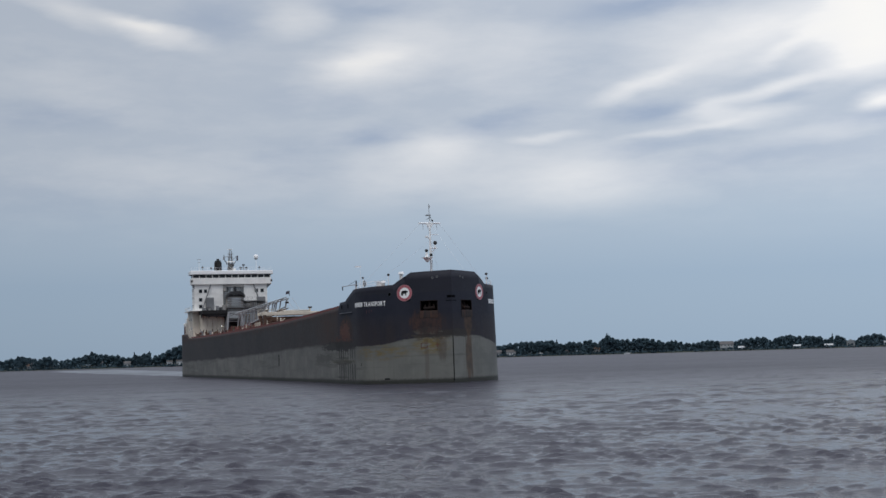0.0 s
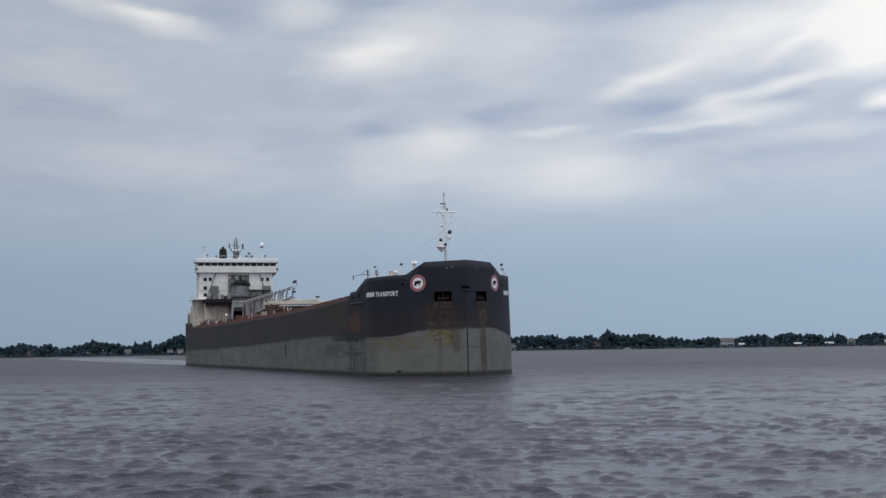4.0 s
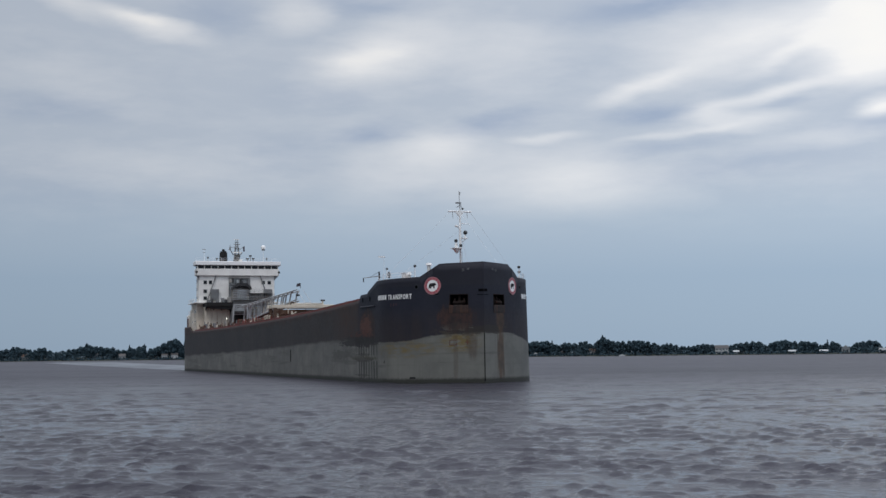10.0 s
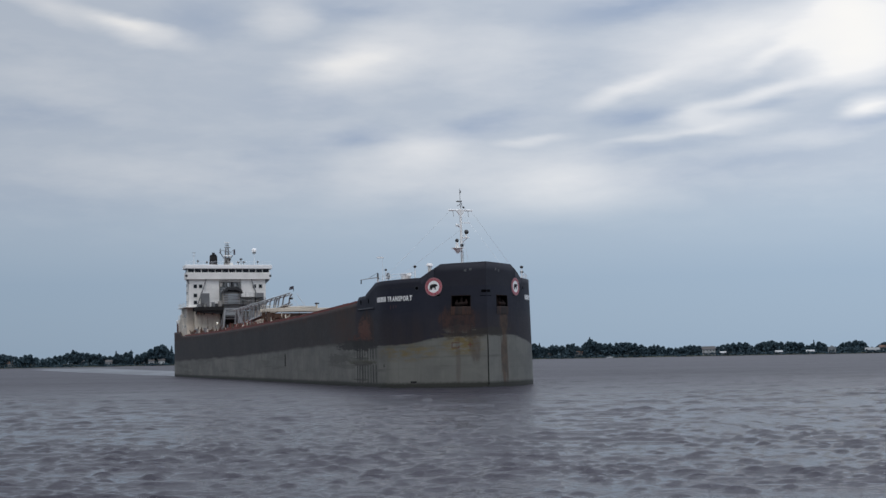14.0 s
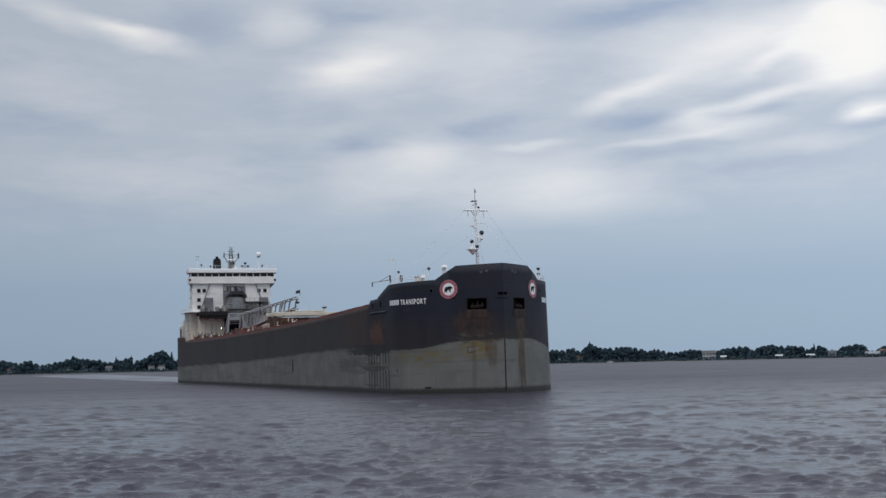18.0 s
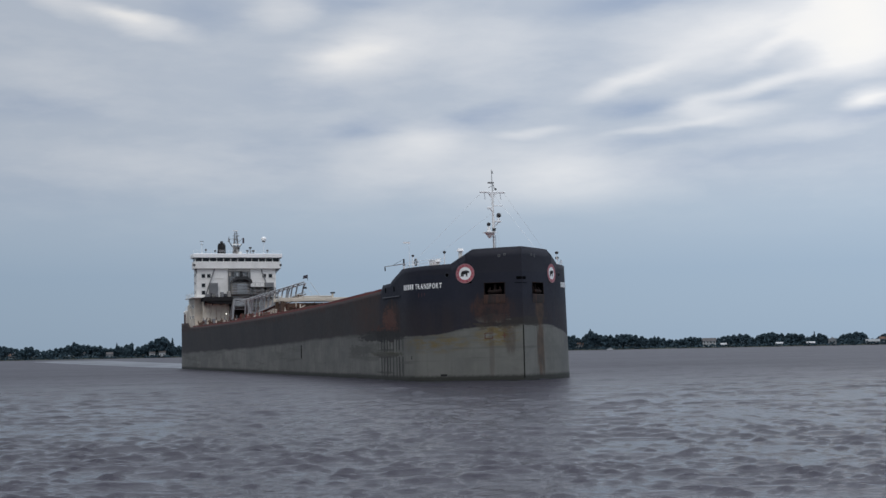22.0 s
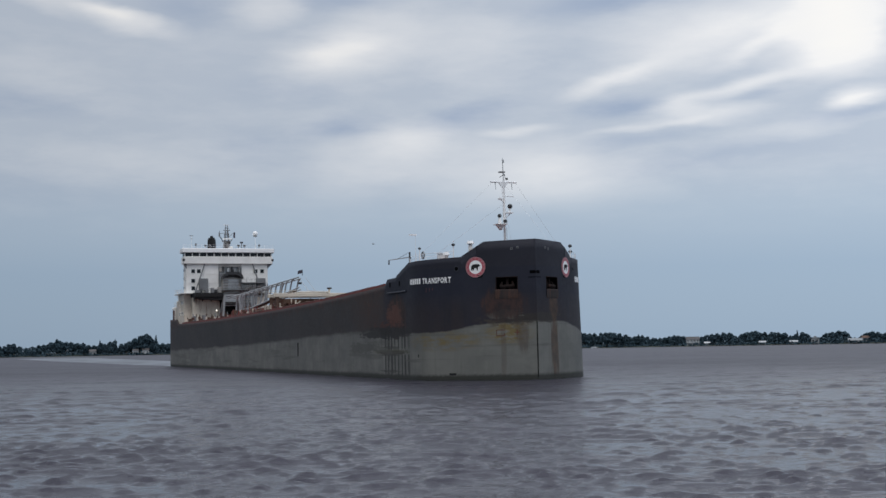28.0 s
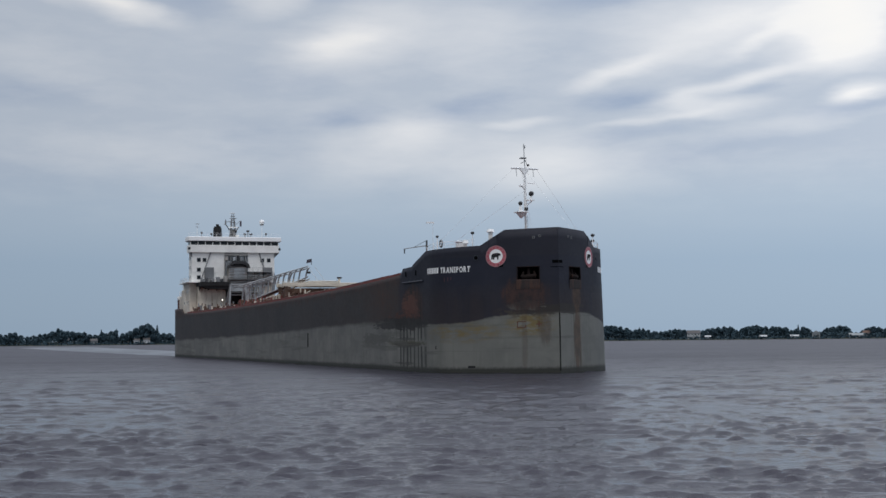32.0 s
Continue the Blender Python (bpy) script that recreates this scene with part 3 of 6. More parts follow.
def prism(bm, outline, axis, lo, hi):
    """An outline of (a, b) pairs drawn out along an axis: 'x' takes (y, z), 'y' takes (x, z), 'z' takes (x, y)."""
    def at(p, v):
        return {"x": (v, p[0], p[1]), "y": (p[0], v, p[1]), "z": (p[0], p[1], v)}[axis]
    low, high = [bm.verts.new(at(p, lo)) for p in outline], [bm.verts.new(at(p, hi)) for p in outline]
    bm.faces.new(low), bm.faces.new(high)
    for i in range(len(outline)):
        j = (i + 1) % len(outline)
        bm.faces.new((low[i], low[j], high[j], high[i]))
    bmesh.ops.recalc_face_normals(bm, faces=bm.faces)
    return bm


def B():
    return bmesh.new()


def flat_mesh(name, points, faces, material, smooth=False):
    me = bpy.data.meshes.new(name)
    me.from_pydata(points, [], faces)
    me.materials.append(material)
    if smooth:
        me.polygons.foreach_set("use_smooth", [True] * len(me.polygons))
    me.update()
    return me


# ================= water =================
LEVEL = -0.36  # the lake lies a little below the ship's painted datum


def make_water():
    """One sheet to the horizon, with real chop: short waves inshore, longer ones out on the lake."""
    rng = np.random.default_rng(4)
    ahead = [27.0]
    while ahead[-1] < 4800:
        y = ahead[-1]
        ahead.append(y + (max(0.07, y * 0.0022) if y < 900 else y * 0.05))
    ys = np.array([-4800, -2000, -800, -300, -100, -40, -10, 4, 14, 22] + ahead)
    fine = np.linspace(-0.43, 0.46, 540)
    wide = np.geomspace(0.49, 150, 22)
    us = np.concatenate([-wide[::-1], fine, wide])
    U, Y = np.meshgrid(us.astype(np.float32), ys.astype(np.float32))
    X = U * np.maximum(18.0, np.abs(Y))
    Z = np.zeros_like(X)
    step = np.maximum(0.07, Y * 0.0022)
    # gusts: the short waves rise and fall in patches
    gust = np.zeros_like(X)
    for _ in range(7):
        run, a = rng.uniform(8, 45), rng.uniform(0, 6.283)
        gust += np.sin((X * math.cos(a) * 0.4 + Y * math.sin(a)) * (6.283 / run) + rng.uniform(0, 6.3))
    gust *= 0.13
    # five bands of chop, each a gentle swell whose highest crests stand up short and steep
    for shortest, longest, gentle, steep, spread in ((0.22, 0.42, 0.0023, 0.038, 0.26), (0.42, 0.8, 0.0042, 0.056, 0.28), (0.8, 1.6, 0.0068, 0.050, 0.3), (1.6, 2.8, 0.0105, 0.036, 0.3), (2.8, 6.0, 0.013, 0.030, 0.35)):
        band = np.zeros_like(X)
        for _ in range(36):
            length = rng.uniform(shortest, longest)
            way = radians(267) + rng.normal(0, spread)
            seen = np.clip((length / step - 2) / 2, 0, 1)
            band += seen * np.sin((X * math.cos(way) + Y * math.sin(way)) * (6.283 / length) + rng.uniform(0, 6.3))
        band *= math.sqrt(2 / 36)
        Z += gentle * band + steep * np.maximum(0, band - 1.12 + gust)
    Z *= np.clip((0.56 - np.abs(U)) / 0.1, 0, 1) * np.clip((Y - 22) / 5, 0, 1) * np.clip((900 - Y) / 200, 0, 1)
    ny, nx = X.shape
    me = bpy.data.meshes.new("water")
    points = np.stack([X, Y, Z], -1).reshape(-1, 3)
    i = (np.arange(ny - 1)[:, None] * nx + np.arange(nx - 1)[None, :]).ravel()
    quads = np.stack([i, i + 1, i + nx + 1, i + nx], -1).astype(np.int32)
    me.vertices.add(len(points))
    me.vertices.foreach_set("co", points.astype(np.float32).ravel())
    me.loops.add(quads.size)
    me.loops.foreach_set("vertex_index", quads.ravel())
    me.polygons.add(len(quads))
    me.polygons.foreach_set("loop_start", np.arange(0, quads.size, 4, dtype=np.int32))
    me.polygons.foreach_set("use_smooth", np.ones(len(quads), dtype=bool))
    me.update()
    me.validate()
    me.materials.append(M_WATER)
    return tagged(new("water", me), "choppy grey lake water under an overcast sky", "water", kind="structure")


water = make_water()


# ================= the far shore =================
# Bearing in degrees and the height of the tree line in metres.
LEFT_SHORE = [(-23.5, 13), (-21.5, 11.8), (-21.05, 15.2), (-20.48, 16), (-20.2, 10.9), (-19.9, 14.3), (-19.55, 15.3), (-19.2, 10.1), (-18.73, 12.3), (-18.38, 13.3), (-17.97, 17.9),
              (-17.78, 19), (-17.55, 15.8), (-16.83, 14), (-16.59, 16.3), (-16.42, 11.2), (-16.11, 11.6), (-16.04, 16.6), (-15.94, 12.1), (-15.63, 16.3), (-15.38, 17.4), (-15.14, 12.2),
              (-14.73, 15.6), (-14.46, 20.8), (-14.05, 24.5), (-13.85, 21.9), (-13.73, 16.8), (-13.66, 21.2), (-13.54, 12.4), (-10, 12)]
RIGHT_SHORE = [(-3, 12), (0.16, 11.5), (0.62, 13.4), (1.26, 14.6), (2.79, 15.1), (2.96, 9.5), (3.29, 13.1), (3.8, 12.1), (4.05, 14.1), (4.43, 14.4), (4.63, 11), (4.84, 14.6), (5.05, 19.3), (5.32, 15.3),
               (5.69, 13.5), (6.64, 14.5), (7.31, 13), (7.63, 9.6), (7.93, 12), (8.3, 10.2), (8.86, 7.7), (9.29, 10.6), (9.97, 9.6), (10.26, 6.8), (10.63, 9.2), (10.99, 11.1), (12.08, 12.5)]
RIGHT_SHORE_FAR = [(12.2, 8.7), (12.35, 11.2), (13, 13.9), (13.28, 11.6), (13.75, 12.3), (14.38, 10.4), (14.49, 7.2), (14.76, 12.7), (15.16, 10.9), (15.4, 6.6), (15.73, 6.9), (15.85, 9.9), (16.32, 11.6),
                   (16.59, 12.5), (16.82, 10.8), (17.09, 7.2), (17.18, 5.1), (17.51, 9.6), (17.97, 11.1), (18.33, 8.9), (19.5, 11), (21.5, 10)]
SHORE = LEFT_SHORE + RIGHT_SHORE + RIGHT_SHORE_FAR


def shore_range(bearing):
    return float(np.interp(bearing, (-14, 5), (1450, 1210)))


def tree_line(bearing):
    return float(np.interp(bearing, [s[0] for s in SHORE], [s[1] for s in SHORE]))


def at_shore(bearing, beyond=0.0, z=0.0):
    r = shore_range(bearing) + beyond
    return (r * math.sin(radians(bearing)), r * math.cos(radians(bearing)), z)


def make_bank():
    points, faces = [], []
    bearings = np.arange(-40, 40.1, 0.5)
    profile = ((-4, -1.0), (0, 0.0), (4, 0.7), (25, 1.2), (90, 2.0), (320, 3.0), (2400, 3.0))
    for i, b in enumerate(bearings):
        wob = 4 * noise.noise((b * 1.7, 0, 0))
        points += [at_shore(b, d + wob, h + 0.25 * noise.noise((b * 3, d, 2))) for d, h in profile]
        if i:
            a, c = (i - 1) * 7, i * 7
            faces += [(a + j, c + j, c + j + 1, a + j + 1) for j in range(6)]
    ob = new("ground", flat_mesh("ground", points, faces, M_LAND, True))
    return tagged(ob, "low green lake shore with grassy bank", "shore", kind="structure")


make_bank()


def crown_mesh(seed, kind):
    """Many small tilted leaf clumps in overlapping lobes; a crown for a tree 10 m high."""
    rng = np.random.default_rng(seed)
    points, faces = [], []

    def clump(c, size, out):
        w = out / max(1e-6, np.linalg.norm(out)) + rng.normal(0, 0.6, 3)
        w /= np.linalg.norm(w)
        u = np.cross(w, rng.normal(size=3))
        u /= np.linalg.norm(u)
        v = np.cross(w, u)
        s = size * rng.uniform(0.6, 1.2, 4)
        n = len(points)
        points.extend([tuple(c + u * s[0]), tuple(c + v * s[1] + w * 0.12 * size), tuple(c - u * s[2]), tuple(c - v * s[3] - w * 0.12 * size)])
        faces.append((n, n + 1, n + 2, n + 3))

    if kind == "fir":
        for _ in range(420):
            z = 0.9 + 9.1 * rng.uniform() ** 1.15
            r = (10.1 - z) * 0.2 * rng.uniform(0.25, 1.08)
            a = rng.uniform(0, 6.283)
            clump(np.array([r * math.cos(a), r * math.sin(a), z]), 0.26 + 0.32 * (1 - z / 10), np.array([math.cos(a), math.sin(a), 0.5]))
    else:
        wide = {"round": 1.0, "spread": 1.35, "tall": 0.6}[kind]
        lobes = [(np.array([rng.normal(0, 1.25 * wide), rng.normal(0, 1.25 * wide), rng.uniform(2.6, 7.9)]), rng.uniform(1.0, 2.2)) for _ in range(11)]
        lobes.append((np.array([0, 0, 8.4]), 1.4))
        lobes.append((np.array([0, 0, 5.2]), 2.4 * wide))
        for c, r in lobes:
            for _ in range(58):
                u = rng.normal(size=3)
                u /= np.linalg.norm(u)
                clump(c + u * r * rng.uniform(0.7, 1.06) * np.array([wide ** 0.5, wide ** 0.5, 0.85]), 0.6, u)
            for _ in range(6):
                u = rng.normal(0, 0.3, 3)
                clump(c + u * r, 1.3, u)
    return flat_mesh("crown", points, faces, M_HAZED_FIR if kind == "fir" else M_HAZED_LEAF)


def make_tree(seed, kind):
    tree = new("tree")
    rng = random.Random(seed)
    bm = B()
    top = 8.8 if kind == "fir" else 5.6
    rod(bm, (0, 0, -0.5), (0, 0, top), 0.24, 0.06, 7)
    if kind != "fir":
        for i in range(6):
            a, z = i * 1.05 + rng.uniform(-0.3, 0.3), rng.uniform(2.2, 4.6)
            rod(bm, (0, 0, z), (1.5 * math.cos(a), 1.5 * math.sin(a), z + 1.8), 0.1, 0.03, 5)
    part("trunk", bm, M_BARK, tree)
    crown = new("crown", crown_mesh(seed, kind))
    crown.parent = tree
    label = {"fir": "dark pointed conifer on the far shore", "round": "round-crowned leafy tree on the far shore",
             "spread": "broad leafy tree on the far shore", "tall": "tall narrow leafy tree on the far shore"}[kind]
    return tagged(tree, label, "tree", "trees along the far shore")


def plant_trees():
    rng = random.Random(11)
    kinds = ["round", "round", "round", "spread", "spread", "tall", "fir", "round"]
    models = [make_tree(20 + i, k) for i, k in enumerate(kinds)]
    for i, m in enumerate(models):
        m.location = at_shore(-30 + i * 0.8, 30, 1.0)
    firs = (5.05, -16.04, 7.9, 14.76, -13.66, -15.4, 9.6, 2.79, 4.84)
    spots = []
    b = -22.6
    while b < 20.5:
        spots.append((b, rng.uniform(6, 26), 1.0))
        b += rng.uniform(0.17, 0.30)
    b = -22.5
    while b < 20.5:
        spots.append((b, rng.uniform(34, 80), rng.uniform(0.82, 0.98)))
        b += rng.uniform(0.30, 0.50)
    for b, back, share_of in spots:
        if -11.5 < b < -1.5 and share_of < 1.0:
            continue
        want = min(tree_line(b - 0.08), tree_line(b + 0.08)) if share_of == 1.0 else tree_line(b)
        want = want * share_of * (1 + back / 1300) - 1.0
        model = rng.choice(models[:6] + models[7:] if want > 8 else models[:5])
        t = copy_thing(model, pose(*at_shore(b, back, 0.9), 0, 0, rng.uniform(0, 360)))
        s = max(0.45, want / 9.7)
        w = s * rng.uniform(0.9, 1.15) if want < 17 else s * 0.85
        t.scale = (w, w, s)
    for b in firs:
        t = copy_thing(models[6], pose(*at_shore(b, 10, 0.9), 0, 0, rng.uniform(0, 360)))
        s = (tree_line(b) - 0.7) / 9.9
        t.scale = (s * 1.25, s * 1.25, s)


plant_trees()


def make_undergrowth():
    """Bushes and reeds that close the foot of the tree line."""
    rng = np.random.default_rng(9)
    points, faces = [], []
    for i in range(26000):
        b = rng.uniform(-23.5, 21.5)
        if i < 22000:
            d, up = rng.uniform(4, 34), (tree_line(b) * 0.5) * rng.uniform() ** 1.3
        else:
            d, up = rng.uniform(-4.5, -1.5), (1.5 + 2.2 * noise.noise((b * 5.0, 1.0, 3.0))) * rng.uniform()
        c = np.array(at_shore(b, d, 0.5 + max(0.0, up)))
        u, v = rng.normal(size=3), rng.normal(size=3)
        u, v = u / np.linalg.norm(u), v / np.linalg.norm(v)
        s = rng.uniform(0.6, 1.35)
        n = len(points)
        points.extend([tuple(c + u * s), tuple(c + v * s), tuple(c - u * s), tuple(c - v * s)])
        faces.append((n, n + 1, n + 2, n + 3))
    ob = new("undergrowth", flat_mesh("undergrowth", points, faces, M_HAZED_LEAF))
    tagged(ob, "dense green bushes under the shore trees", "bushes", kind="stuff")


make_undergrowth()


def make_house(bearing, back, wide, deep, tall, siding, roofing, label, storeys=1, ridge_along=True, name="house"):
    house = new(name)
    bm = box(B(), -wide / 2, wide / 2, -deep / 2, deep / 2, -0.6, tall)
    part("wall", bm, siding, house)
    rise = min(deep, wide) * 0.34
    bm = B()
    if ridge_along:
        prism(bm, [(-deep / 2 - 0.5, tall - 0.1), (deep / 2 + 0.5, tall - 0.1), (0, tall + rise)], "x", -wide / 2 - 0.4, wide / 2 + 0.4)
    else:
        prism(bm, [(-wide / 2 - 0.5, tall - 0.1), (wide / 2 + 0.5, tall - 0.1), (0, tall + rise)], "y", -deep / 2 - 0.4, deep / 2 + 0.4)
    part("roof", bm, roofing, house)
    n = max(2, int(wide / 2.6))
    for s in range(storeys):
        for i in range(n):
            x = (i + 0.5) / n * wide - wide / 2
            z = (s + 0.5) * tall / storeys
            w = part("window", box(B(), x - 0.55, x + 0.55, -deep / 2 - 0.06, -deep / 2 + 0.06, z - 0.55, z + 0.6), M_GLASS, house)
            part("sill", box(B(), x - 0.65, x + 0.65, -deep / 2 - 0.12, -deep / 2 - 0.05, z - 0.68, z - 0.57), siding, w)
    house.matrix_world = pose(*at_shore(bearing, back, 1.0), 0, 0, -bearing)
    return tagged(house, label, "house", "houses along the far shore")


def build_houses():
    make_house(10.28, 9, 12, 8, 5.2, M_SIDING, M_SHINGLE, "large pale grey two-storey house on the shore", 2)
    make_house(10.9, 2, 5, 4, 1.6, M_SIDING, M_SIDING, "small white boathouse at the water's edge", name="boathouse")
    make_house(13.28, 2, 6, 4, 1.5, M_SIDING, M_SIDING, "small white boathouse at the water's edge", name="boathouse")
    make_house(14.6, 2, 7, 4, 1.5, M_SIDING, M_SIDING, "low white boathouse at the water's edge", name="boathouse")
    make_house(15.5, 4, 7, 8, 4.2, M_SIDING_GREY, M_SIDING_GREY, "grey gabled shed between the trees", 1, False, name="shed")
    make_house(17.15, 3, 12, 6, 1.9, M_SIDING, M_SIDING_GREY, "long low white cottage by the water", name="cottage")
    make_house(17.6, 15, 7, 6, 4.0, M_SIDING_GREY, M_ROOF_BROWN, "grey cottage half hidden by trees", name="cottage")
    make_house(0.72, 4, 9, 7, 3.6, M_SIDING, M_SHINGLE, "white cottage on the shore", name="cottage")
    make_house(0.1, 4, 8, 7, 3.6, M_SIDING_GREY, M_SHINGLE, "grey cottage on the shore", name="cottage")
    make_house(2.05, 2, 3.5, 4, 1.4, M_SIDING, M_SIDING, "small white gabled boathouse", 1, False, name="boathouse")
    make_house(3.28, 15, 5, 6, 3.2, M_SIDING_GREY, M_SHINGLE, "small grey cottage on the shore", name="cottage")
    make_house(4.6, 15, 9, 7, 3.6, M_SIDING_GREY, M_ROOF_BROWN, "grey cottage with a brown roof", name="cottage")
    make_house(5.4, 15, 9, 7, 4.0, M_SIDING_GREY, M_SHINGLE, "grey cottage under tall trees", name="cottage")
    make_house(7.1, 15, 8, 7, 3.2, M_SIDING_GREY, M_ROOF_BROWN, "weathered cottage under trees", name="cottage")
    make_house(-14.53, 3, 6, 7, 3.6, M_SIDING, M_SHINGLE, "white cottage below a wooded rise", name="cottage")
    make_house(-14.1, 3, 7, 7, 4.2, M_SIDING, M_SHINGLE, "white house below a wooded rise", name="house")
    make_house(-14.9, 13, 4, 6, 3.2, M_SIDING, M_SHINGLE, "small white cottage under trees", name="cottage")
    make_house(-17.5, 15, 6, 7, 4.6, M_SIDING_GREY, M_SHINGLE, "grey cottage among shore trees", name="cottage")
    make_house(-16.35, 4, 7, 7, 3.6, M_SIDING_GREY, M_SHINGLE, "grey cottage among shore trees", name="cottage")
    make_house(-20.4, 15, 7, 7, 4.0, M_SIDING_GREY, M_ROOF_BROWN, "brown-roofed cottage among shore trees", name="cottage")


build_houses()


def make_motorboat(bearing):
    boat = new("motorboat")
    part("hull", prism(B(), [(-3, 0.9), (3.4, 1.1), (2.4, -0.2), (-3, -0.2)], "y", -1.1, 1.1), M_SIDING, boat)
    part("cabin", box(B(), -0.8, 1.2, -0.8, 0.8, 0.9, 1.8, 0.15), M_SIDING, boat)
    part("window", box(B(), -0.6, 1.0, -0.84, -0.79, 1.2, 1.6), M_GLASS, boat)
    boat.matrix_world = pose(*at_shore(bearing, -14, LEVEL), 0, 0, -bearing)
    tagged(boat, "small white motorboat moored by the shore", "boat")


make_motorboat(5.91)


# ================= the bulk carrier =================
# Her own space: x ahead from the stem, y to port, z up from the water.
ship = tagged(new("bulk_carrier"), "long rusty bulk carrier, navy bow, grey hull, white aft house", "ship")
BEAM = 11.57
TOP_D = (0, 3.5, 5.6, 13.9, 18.6, 19.0, 22.5, 23.5, 28, 44, 71, 104, 140, 175, 196, 199, 215)
TOP_Z = (16.85, 16.72, 14.95, 14.76, 13.38, 13.14, 13.06, 12.32, 12.15, 11.68, 11.2, 10.88, 10.7, 10.72, 11.0, 12.2, 12.4)


def half(d, z=12.0):
    """Half the hull's breadth d metres aft of the stem."""
    run = 13.0 - 0.9 * max(0.0, 1 - z / 14)
    b = BEAM * (1 - max(0.0, 1 - d / run) ** 1.9)
    s = max(0.0, (d - 207) / 12)
    return b * (1 - 0.3 * s ** 2.4)


def top(d):
    return float(np.interp(d, TOP_D, TOP_Z))


STATIONS = [0, 0.25, 0.5, 0.85, 1.22, 1.6, 2.0, 2.3, 2.66, 3.1, 3.5, 4.2, 4.9, 5.6, 6.4, 7.2, 8, 9, 10, 11, 12, 13, 13.9, 16, 18.6, 19.0, 20.7, 22.5, 23.5, 26, 28, 32] + \
    list(range(38, 196, 6)) + [196, 199, 202, 205, 208, 211, 214]
LEVELS = [-2.0, -1.0, 0.0, 0.7, 1.4, 2.1, 2.8, 3.5, 4.2, 4.9, 5.6, 6.3, 7.0, 8.0, 9.0, 10.75, 11.1, 11.45, 11.8, 12.2]


def station_levels(d):
    t = top(d)
    if d < 9.5:
        return LEVELS + [12.2 + (t - 12.2) * k / 4 for k in range(1, 5)]
    n = len(LEVELS) + 4
    return LEVELS[:4] + [0.7 + (t - 0.7) * k / (n - 4) for k in range(1, n - 3)]


def make_hull():
    bm = B()
    n = len(LEVELS) + 4
    ends = []
    for side in (-1, 1):
        cols = [[bm.verts.new((-d, side * half(d, z), z)) for z in station_levels(d)] for d in STATIONS]
        for i in range(len(cols) - 1):
            for j in range(n - 1):
                if 1.2 <= STATIONS[i] < 2.6 and 15 <= j < 19:
                    continue  # the anchor pocket's opening
                bm.faces.new((cols[i][j], cols[i + 1][j], cols[i + 1][j + 1], cols[i][j + 1]))
        # the thickness of the plating along the top, and its inner face
        for i in range(len(cols) - 1):
            ring = []
            for k in (i, i + 1):
                d = STATIONS[k]
                inner = max(0.0, half(d + 0.3, 14) - 0.3)
                ring.append((cols[k][-1], bm.verts.new((-d - (0.35 if d < 4 else 0), side * inner, top(d))), bm.verts.new((-d - (0.35 if d < 4 else 0), side * inner, top(d) - (1.2 if d < 24 or d > 196 else 0.5)))))
            bm.faces.new((ring[0][0], ring[1][0], ring[1][1], ring[0][1]))
            bm.faces.new((ring[0][1], ring[1][1], ring[1][2], ring[0][2]))
        ends.append(cols[-1])
    for j in range(n - 1):
        bm.faces.new((ends[0][j], ends[1][j], ends[1][j + 1], ends[0][j + 1]))
    bmesh.ops.recalc_face_normals(bm, faces=bm.faces)
    for f in bm.faces:
        f.smooth = abs(f.normal.z) < 0.5 and abs(f.normal.x) < 0.999
    return part("hull", bm, M_HULL, ship, "steel hull, navy bow over pale worn paint, streaked with rust")


hull = make_hull()


def make_decks():
    for name, ds, drop, material in (("forecastle_deck", [d for d in STATIONS if 0.8 < d < 23.6], 1.1, M_OXIDE), ("main_deck", [d for d in STATIONS if d >= 23.5], 0.12, M_OXIDE)):
        bm = B()
        rows = []
        for d in ds:
            z = (13.2 if d < 20 else 12.4) if name == "forecastle_deck" else min(top(d), 12.35 if d < 50 else 12.2 if d < 196 else 11.1) - drop
            w = half(d, 13) - 0.32
            rows.append([bm.verts.new((-d, y * w, z + 0.12 * (1 - y * y))) for y in (-1, -0.5, 0, 0.5, 1)])
        for a, b in zip(rows, rows[1:]):
            for j in range(4):
                bm.faces.new((a[j], a[j + 1], b[j + 1], b[j]))
        bmesh.ops.recalc_face_normals(bm, faces=bm.faces)
        part(name, bm, material, ship, "oxide-red steel deck")


make_decks()

# the hull's skin as a sheet: metres run along the waterline from the stem, to lay marks on it
RUN_D = np.concatenate([np.linspace(0, 4, 200), np.linspace(4.05, 30, 400)])
RUN_Y = np.array([half(d, 12.5) for d in RUN_D])
RUN_S = np.concatenate([[0], np.cumsum(np.hypot(np.diff(RUN_D), np.diff(RUN_Y)))])


def on_skin(s, z, side, proud=0.03):
    """The point at s metres along the skin from the stem, at height z, proud of the plating."""
    d = float(np.interp(s, RUN_S, RUN_D))
    e = 0.05
    y, y2 = half(d, z), half(d + e, z)
    normal = Vector((y2 - y, e, 0)).normalized()
    return Vector((-d + normal.x * proud, side * (y + normal.y * proud), z))


def run_at(d):
    return float(np.interp(d, RUN_D, RUN_S))


def skin_patch(bm, s0, s1, z0, z1, side, proud=0.03, n=4):
    cols = [[bm.verts.new(on_skin(s0 + (s1 - s0) * i / n, z, side, proud)) for z in (z0, z1)] for i in range(n + 1)]
    for a, b in zip(cols, cols[1:]):
        bm.faces.new((a[0], b[0], b[1], a[1]) if side < 0 else (b[0], a[0], a[1], b[1]))
    return bm


